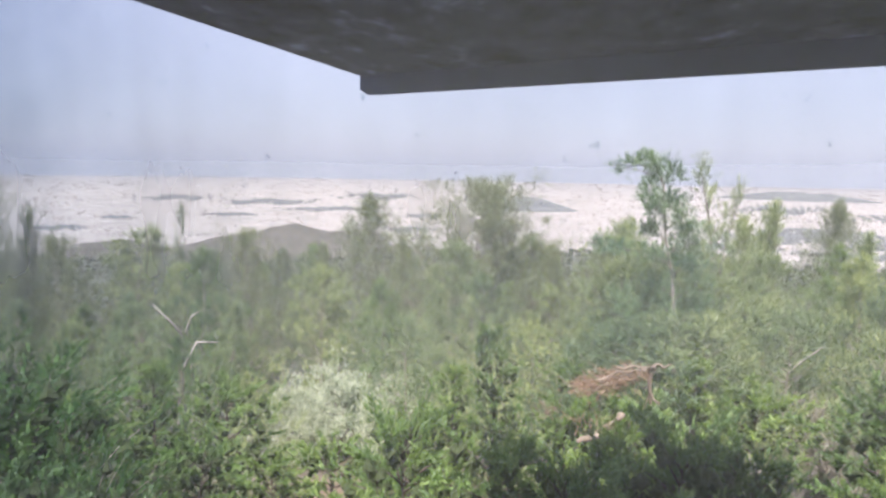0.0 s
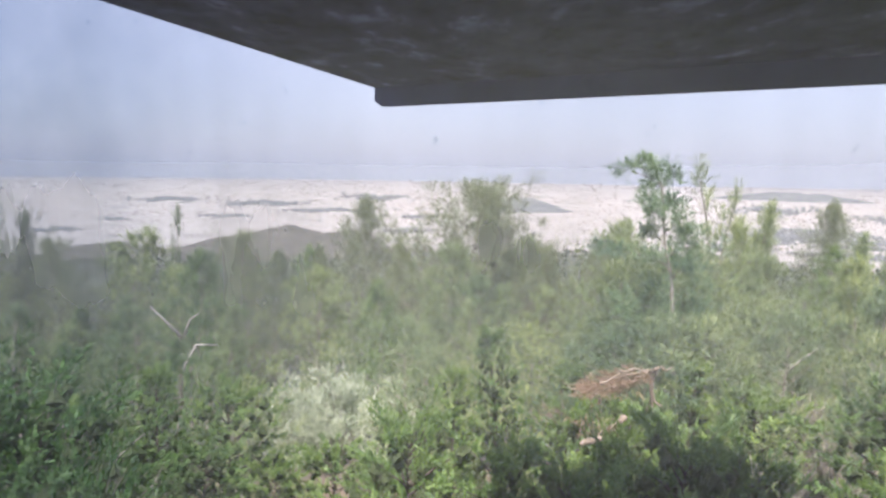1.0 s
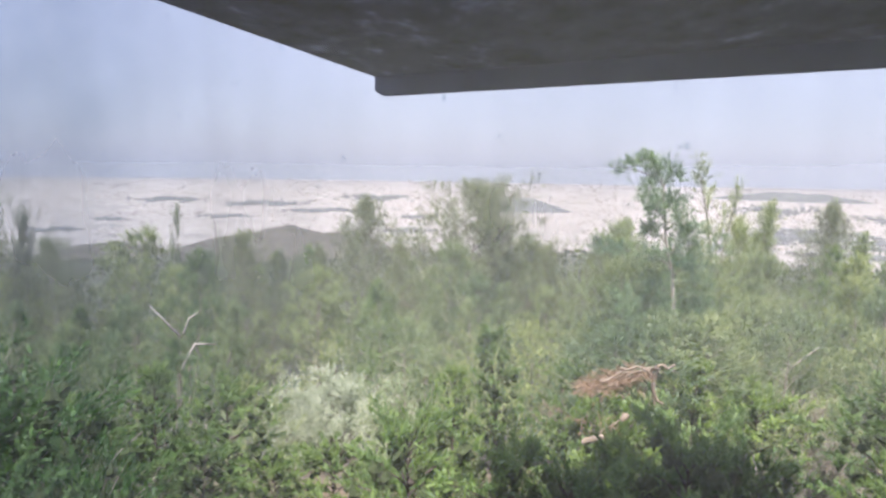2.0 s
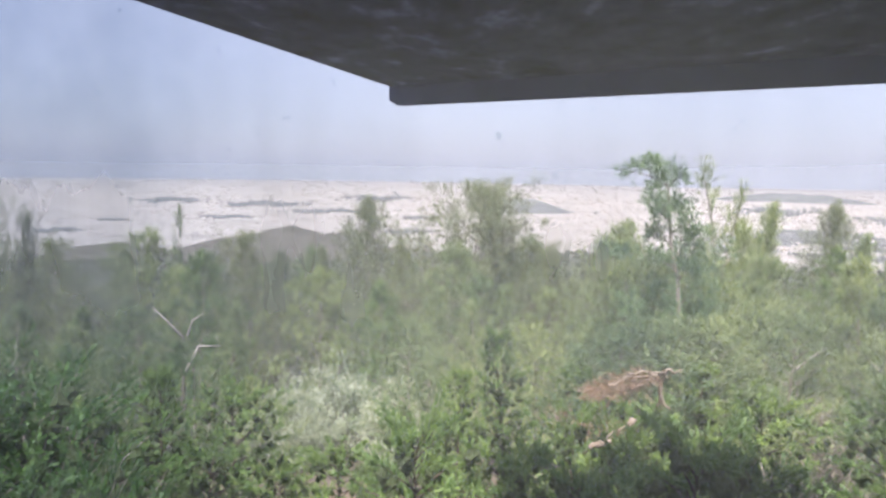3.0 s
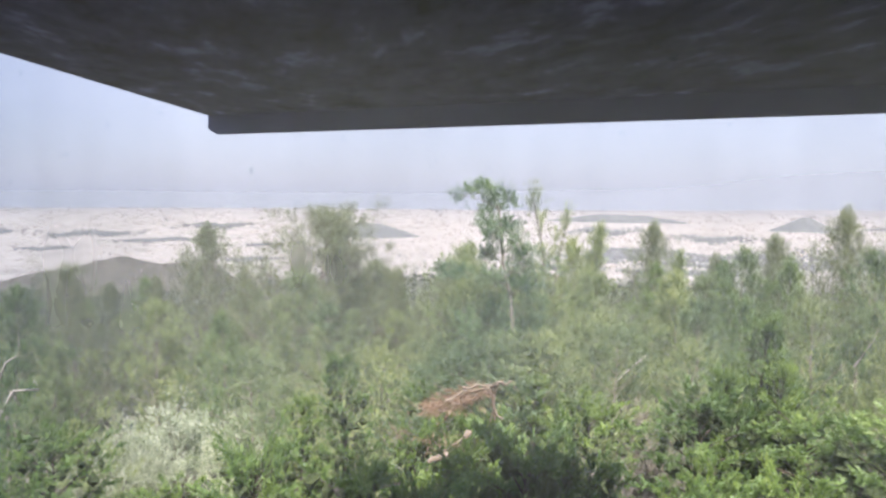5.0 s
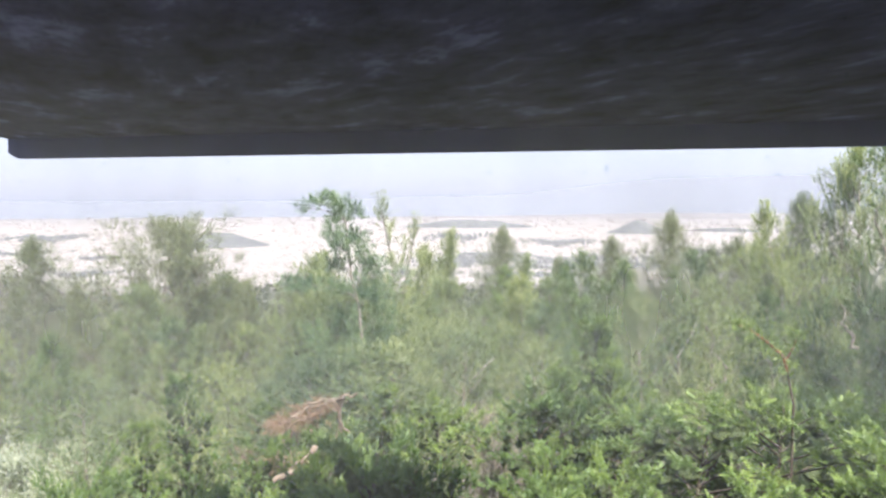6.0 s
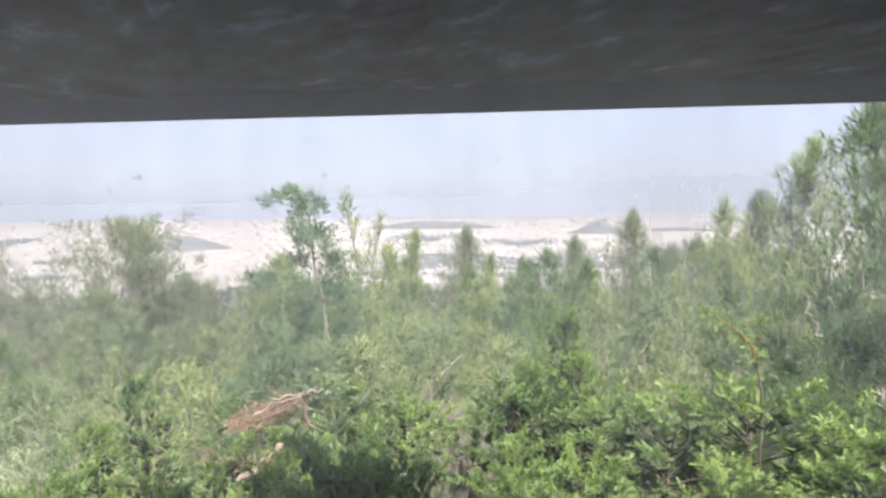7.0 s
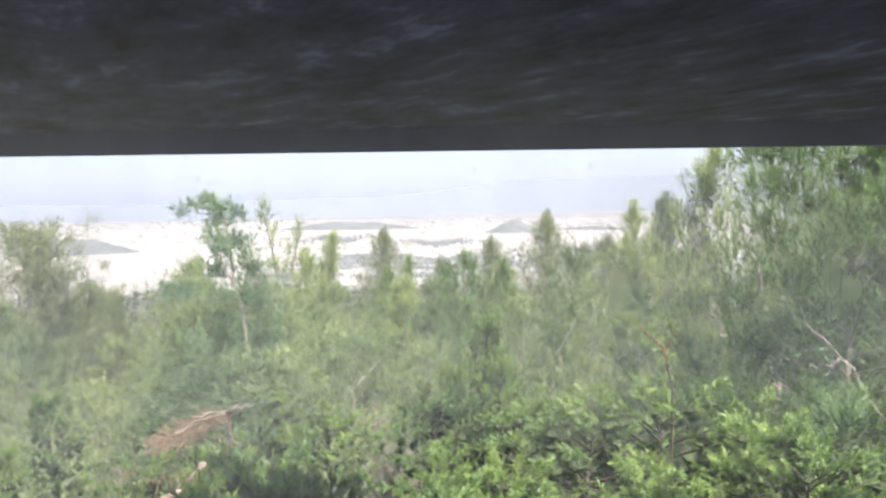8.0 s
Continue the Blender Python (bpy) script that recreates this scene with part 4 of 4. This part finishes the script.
    for az, el, d, turn in ((-12.8, -12.2, 10.2, 10), (-19.5, -9.6, 10.6, 80), (-24.5, -10.2, 12.5, 200), (-26.2, -11.2, 11.0, 300), (-40.5, -8.4, 13.5, 33), (-45.5, -7.0, 13.0, 140), (-60.0, -9.0, 8.2, 250),
                            (-32.5, -12.0, 11.0, 75), (-7.5, -13.2, 11.5, 160), (2.8, -13.0, 11.5, 20), (-14.6, -8.2, 9.9, 44), (-19.4, -7.4, 10.2, 95), (-16.0, -10.5, 10.6, 170), (-15.2, -8.8, 10.4, 60), (-20.6, -9.0, 10.2, 210), (-18.6, -12.4, 8.3, 140), (-16.6, -13.0, 8.2, 15), (-20.4, -12.0, 8.5, 330), (-14.4, -13.2, 8.4, 100)):
        stand(low, "pine_sapling", "young pine with dense green needles", "young pines", az, el, d, 3.4, turn)


def build_near_bushes():
    rng = np.random.default_rng(41)
    fine = [juniper(rng, 1.7, (1.0, 1.1, 0.95)[k], 58, 0.42, 0.35) for k in range(3)]
    # same juniper in the shade-darkened green
    deep = [juniper(rng, 1.6, 1.05, 54, 0.42, 0.35, mat=JUNIPER_SHADED) for k in range(2)]
    cone = [juniper(rng, 2.6, (0.80, 0.72)[k], 84, 0.62, 0.55, 40) for k in range(2)]
    upright = juniper(rng, 1.7, 0.85, 70, 0.35, 1.2, 40, 0.12, mat=HERB, bark=BARK)
    known = (
        (cone[0], -5.0, -13.0, 7.3, 0.8, "bright green juniper with feathery sprays"), (cone[1], -0.9, -15.7, 7.6, 0.9, "green juniper with feathery sprays"), (fine[2], 3.0, -19.2, 7.0, 0.8, "low green juniper on the slope"),
        (cone[0], -36.4, -8.4, 7.9, 0.72, "upright juniper with clustered sprays"), (cone[1], -37.8, -11.8, 7.6, 0.9, "upright juniper with clustered sprays"), (cone[1], -34.8, -12.6, 7.6, 0.9, "upright juniper with clustered sprays"), (fine[0], -33.5, -14.0, 7.2, 0.9, "spreading green juniper on the slope"), (fine[1], -40.5, -14.5, 7.2, 0.9, "spreading green juniper on the slope"),
        (fine[1], -51.0, -12.6, 6.6, 1.0, "broad light green juniper with reddish twigs"), (fine[0], -45.0, -15.0, 6.3, 1.0, "broad light green juniper bush"), (fine[2], -57.0, -14.5, 6.0, 1.0, "broad light green juniper bush"),
        (fine[0], -62.0, -15.5, 5.4, 0.9, "broad light green juniper bush"), (fine[2], -52.0, -19.5, 4.9, 0.8, "low light green juniper"), (fine[1], -40.0, -19.5, 5.6, 0.75, "low green juniper on the slope"),
        (upright, 30.0, -13.2, 5.9, 0.85, "fresh green bush with upright stems"), (upright, 34.5, -12.5, 6.0, 0.85, "fresh green bush with upright stems"), (upright, 26.8, -19.5, 5.2, 0.6, "fresh green bush with upright stems"),
        (cone[1], 22.4, -15.2, 7.7, 1.0, "pale green juniper with drooping sprays"), (fine[0], 17.0, -16.5, 8.3, 0.9, "pale green juniper with drooping sprays"), (fine[1], 26.5, -17.0, 7.6, 0.8, "pale green juniper on the slope"),
        (fine[1], 9.0, -21.0, 6.6, 0.85, "green juniper in full sun"), (fine[0], 13.5, -22.5, 6.2, 0.8, "green juniper in full sun"), (fine[2], 5.0, -22.5, 6.0, 0.8, "green juniper in full sun"), (fine[0], 19.5, -20.5, 6.4, 0.85, "green juniper in full sun"),
        (deep[0], 2.6, -18.4, 4.6, 0.62, "juniper below the roof's edge, its green darkened for shade"), (deep[1], -4.4, -19.8, 4.5, 0.7, "juniper below the roof's edge, its green darkened for shade"), (deep[0], -10.4, -22.0, 4.3, 0.7, "juniper below the roof's edge, its green darkened for shade"),
        (deep[1], -15.5, -20.4, 4.4, 0.7, "juniper beside the cut branches, its green darkened for shade"), (deep[0], -19.0, -17.8, 4.3, 0.62, "juniper beside the cut branches, its green darkened for shade"), (deep[1], -24.6, -18.2, 4.4, 0.5, "juniper beside the cut branches, its green darkened for shade"),
        (deep[0], -21.8, -19.6, 4.3, 0.6, "juniper beside the cut branches, its green darkened for shade"), (deep[1], -14.0, -22.8, 4.4, 0.75, "juniper below the roof's edge, its green darkened for shade"), (deep[0], -35.6, -14.5, 7.3, 0.5, "shaded side of an upright juniper, its green darkened"),
        (fine[0], -10.5, -18.2, 6.3, 0.7, "green juniper around the cut branches"), (fine[2], -15.5, -17.3, 6.6, 0.75, "green juniper around the cut branches"), (cone[0], -19.5, -14.6, 7.6, 0.85, "green juniper behind the cut branches"),
        (fine[0], -24.5, -15.5, 8.0, 0.85, "green juniper on the slope"), (fine[2], -33.4, -18.6, 5.8, 0.6, "green juniper beside a gap in the scrub"), (fine[1], -13.0, -14.8, 8.3, 0.8, "green juniper on the slope"),
        (fine[0], -34.0, -21.0, 5.0, 0.75, "dense green juniper near the deck"), (deep[1], -36.5, -22.0, 4.8, 0.8, "dense juniper near the deck, its green darkened for shade"), (deep[0], 33.0, -21.0, 4.6, 0.8, "dark bush in the shade"),
    )
    for me, az, el, d, wider, label in known:
        h = 2.6 if me in cone else 1.7 if me in fine or me is upright else 1.6
        stand(me, "juniper_bush" if me is not upright else "green_bush", label, "bushes below the roof", az, el, d, h, rng.uniform(0, 360), wider, "bush")
    # sprig of the broad juniper that stands up with a reddish twig
    twig = thing("juniper_sprig", "upright juniper sprig with a bare reddish twig", "bush")
    spots = [at_angle(az, el, 6.2) for az, el in ((-52.2, -14.0), (-51.7, -11.7), (-51.4, -10.6), (-50.2, -9.6), (-49.0, -8.8), (-47.6, -8.4))]
    line = np.array([(spots[0].x, spots[0].y, ground_z(spots[0].x, spots[0].y))] + [tuple(p) for p in spots])
    part("stem", mesh_of("stem", *tube(line[:3], (0.014, 0.011, 0.010), 5), DARK_BARK, True), twig)
    red = part("twig", mesh_of("twig", *tube(line[2:], np.linspace(0.016, 0.005, 5), 5), RED_BARK, True), twig)
    fork = np.array([at_angle(az, el, 6.2) for az, el in ((-51.5, -11.1), (-52.1, -9.8), (-52.3, -9.0))])
    part("twig", mesh_of("twig", *tube(fork, (0.013, 0.008, 0.004), 5), RED_BARK, True), twig)
    n = 120
    u = 1.6 + 4.4 * rng.random(n)
    spot = np.stack([np.interp(u, np.arange(7), line[:, k]) for k in range(3)], -1)
    more = fork[1 + rng.integers(0, 2, 30)] + rng.normal(size=(30, 3)) * 0.03
    spot = np.concatenate([spot, more])
    n = len(spot)
    way = unit(rng.normal(size=(n, 3)) + (-0.3, 0, 0.5))
    leaf_mesh, along = feathers(rng, spot, way, unit(np.cross(way, rng.normal(size=(n, 3)))), rng.uniform(0.06, 0.17, n), 14, 0.026, 0.010)
    part("leaves", mesh_of("leaves", *leaf_mesh, JUNIPER, growth=0.3 + 0.4 * along), red)
    # pine shoot close to the camera with candles
    shoot = thing("pine_shoot", "top of a small pine with pale candles", "pine")
    tip = at_angle(-24.7, -22.5, 5.4)
    zs = np.linspace(0, 1, 5)[:, None]
    stem = np.array([tip.x, tip.y, ground_z(tip.x, tip.y)]) * (1 - zs) + np.array(tip) * zs
    trunk = part("trunk", mesh_of("trunk", *tube(stem, np.linspace(0.02, 0.008, 5), 5), BARK, True), shoot)
    n = 60
    way = unit(rng.normal(size=(n, 3)) * (1, 1, 0.4) + (0, 0, 0.6))
    part("needles", mesh_of("needles", *blades(rng, np.repeat(np.array([tip]), n, 0) - (0, 0, 0.1) * rng.random((n, 1)), way, 0.10, 0.12, 0.006, 14, (10, 40)), PINE), shoot)
    for k in range(7):
        d = np.array([rng.normal() * 0.25, rng.normal() * 0.25, 1.0])
        p = np.array(tip) + d * rng.uniform(0.12, 0.22) * np.linspace(0, 1, 4)[:, None]
        part("candle", mesh_of("candle", *tube(p, (0.008, 0.009, 0.007, 0.002), 5), CUT_WOOD, True), trunk)


def build_open_spots():
    rng = np.random.default_rng(51)
    # silvery tree farther down
    silver = bush(rng, 2.3, 3.6, 52, 5, 0.30, 14, 0.40, 0.080, 0.020, 15, (15, 50), OLIVE, BARK, 0.3, 0.45, upward=1.3, dense=False)
    stand(silver, "olive_tree", "silvery-leaved olive tree on the slope below", "olive trees", 8.0, -16.3, 22.0, 3.6, 0, 1.05)
    stand(silver, "olive_tree", "silvery-leaved olive tree on the slope below", "olive trees", 12.6, -17.6, 20.0, 3.6, 90, 0.62)
    stand(silver, "olive_tree", "silvery-leaved olive tree on the slope below", "olive trees", 3.4, -17.2, 19.0, 3.6, 200, 0.62)
    stand(silver, "olive_bush", "small silvery bush among green ones", "olive trees", 15.9, -21.4, 12.5, 3.6, 20, 0.33, "bush")
    # dry bush in the gap
    dry = bush(rng, 1.1, 1.6, 34, 4, 0.25, 9, 0.26, 0.16, 0.014, 8, (15, 60), DRY, BARK, 0.4, 0.4, dense=False)
    stand(dry, "dry_bush", "leafless grey-brown bush in a gap of the scrub", "dry bushes", -28.6, -18.0, 9.2, 1.6, 0, 0.55, "bush")
    stand(dry, "dry_bush", "leafless grey-brown bush in a gap of the scrub", "dry bushes", -29.0, -20.8, 7.4, 1.6, 70, 0.5, "bush")
    stand(dry, "dry_bush", "dry ochre bush under a juniper", "dry bushes", -44.5, -18.0, 7.4, 1.6, 70, 0.55, "bush")
    # heap of felled pine branches with rust-brown needles
    heap = thing("cut_branch_pile", "heap of felled pine branches with rust-brown needles", "branches")
    a, b = at_angle(-11.2, -17.1, 5.5), at_angle(-15.8, -15.4, 5.5)
    n = 300
    u = rng.random((n, 1))
    spot = np.array(a) * (1 - u) + np.array(b) * u + rng.normal(size=(n, 3)) * (0.05, 0.10, 0.022) - (0, 0, 0.02)
    part("dead_needles", mesh_of("dead_needles", *blades(rng, spot, unit(rng.normal(size=(n, 3)) * (1, 1, 0.5) - (0.5, 0, 0)), 0.08, 0.05, 0.005, 14, (10, 50)), DEAD), heap)
    ends = ((-12.6, -16.7, -16.8, -15.2), (-13.4, -16.9, -16.6, -15.5), (-14.2, -15.3, -17.0, -15.6), (-16.2, -15.4, -17.2, -18.0), (-16.8, -15.2, -16.9, -17.8), (-16.9, -15.0, -16.5, -18.2), (-16.6, -15.4, -18.4, -14.9), (-12.0, -17.8, -14.6, -16.4))
    for az0, el0, az1, el1 in ends:
        p, q = np.array(at_angle(az0, el0, 5.45)), np.array(at_angle(az1, el1, 5.45))
        s = np.linspace(0, 1, 6)[:, None]
        mid = p * (1 - s) + q * s + np.array([0, 0, 0.02]) * np.sin(s * 3.14) + rng.normal(size=(6, 3)) * 0.012
        part("branch", mesh_of("branch", *tube(mid, rng.uniform(0.010, 0.017) * np.linspace(1.0, 0.5, 6), 6), OLD_WOOD, True), heap)
    base = at_angle(-14.2, -17.0, 5.8)
    z0 = ground_z(base.x, base.y)
    mesh = juniper(rng, 1.0, 0.75, 44, 0.4, 0.3, 40, 0.11)
    for me in mesh:
        ob = part(me.name.split(".")[0], me, heap, "green juniper grown through the heap" if me.name.startswith("leaves") else "")
        ob.matrix_local = pose(base.x, base.y, z0 - 0.05) @ Matrix.Diagonal((1, 1, (base.z - 0.1 - z0) / 1.0, 1))
    low = ((-11.6, -19.6, 5.5), (-9.2, -18.9, 5.7), (-13.0, -19.9, 5.4))
    for az, el, d in low:
        c = np.array(at_angle(az, el, d))
        n = 24
        part("dead_needles", mesh_of("dead_needles", *blades(rng, c + rng.normal(size=(n, 3)) * (0.06, 0.10, 0.025), unit(rng.normal(size=(n, 3))), 0.07, 0.045, 0.005, 12, (10, 50)), DEAD), heap)
    # pale cut logs lying on the bushes
    for az, el, d, wide, tilt, thick in ((-12.1, -20.9, 5.1, 0.16, 15, 0.024), (-14.6, -19.1, 5.3, 0.10, 70, 0.026), (-8.1, -22.9, 5.0, 0.20, 0, 0.014), (-13.4, -19.9, 5.35, 0.22, 40, 0.006)):
        c = at_angle(az, el, d)
        dv = np.array([math.cos(radians(tilt)), 0.25, math.sin(radians(tilt)) * 0.6]) * wide / 2
        s = np.linspace(-1, 1, 6)[:, None]
        line = np.array(c) + dv * s + rng.normal(size=(6, 3)) * 0.004
        part("log", mesh_of("log", *tube(line, thick * np.array([0.6, 0.9, 1.0, 1.05, 0.95, 0.7]), 9), OLD_WOOD, True), heap, "short pale cut log")
    # dead pale branches standing out of the wood
    for az0, el0, d, pts in ((19.6, -15.4, 14.0, ((18.9, -14.4), (18.2, -13.6), (17.8, -13.2))), (20.3, -13.0, 16.0, ((21.3, -12.2), (22.3, -11.2))), (20.3, -13.0, 16.0, ((19.6, -12.0), (19.0, -11.3))),
                             (-24.6, -13.4, 16.0, ((-25.6, -12.2), (-26.6, -11.2))), (-27.0, -14.4, 18.0, ((-27.6, -13.2), (-28.4, -12.4))), (-43.0, -11.8, 16.0, ((-43.8, -10.2), (-44.4, -9.0))), (-46.4, -12.4, 14.0, ((-46.0, -11.4), (-45.4, -10.6)))):
        line = [np.array(at_angle(az0, el0, d))] + [np.array(at_angle(a, e, d * 0.99)) for a, e in pts]
        foot = at_angle(az0, el0, d)
        snag = thing("dead_branch", "bare whitish dead branch of a pine", "branch", group="dead branches")
        stem = part("stem", mesh_of("stem", *tube([(foot.x, foot.y, ground_z(foot.x, foot.y)), tuple(foot)], (0.0030 * d, 0.0021 * d), 5), BARK, True), snag)
        part("limb", mesh_of("limb", *tube(np.array(line) + rng.normal(size=(len(line), 3)) * 0.004 * d, np.linspace(0.0021, 0.0009, len(line)) * d, 5), CUT_WOOD, True), stem)


build_forest()
build_near_trees()
build_near_bushes()
build_open_spots()
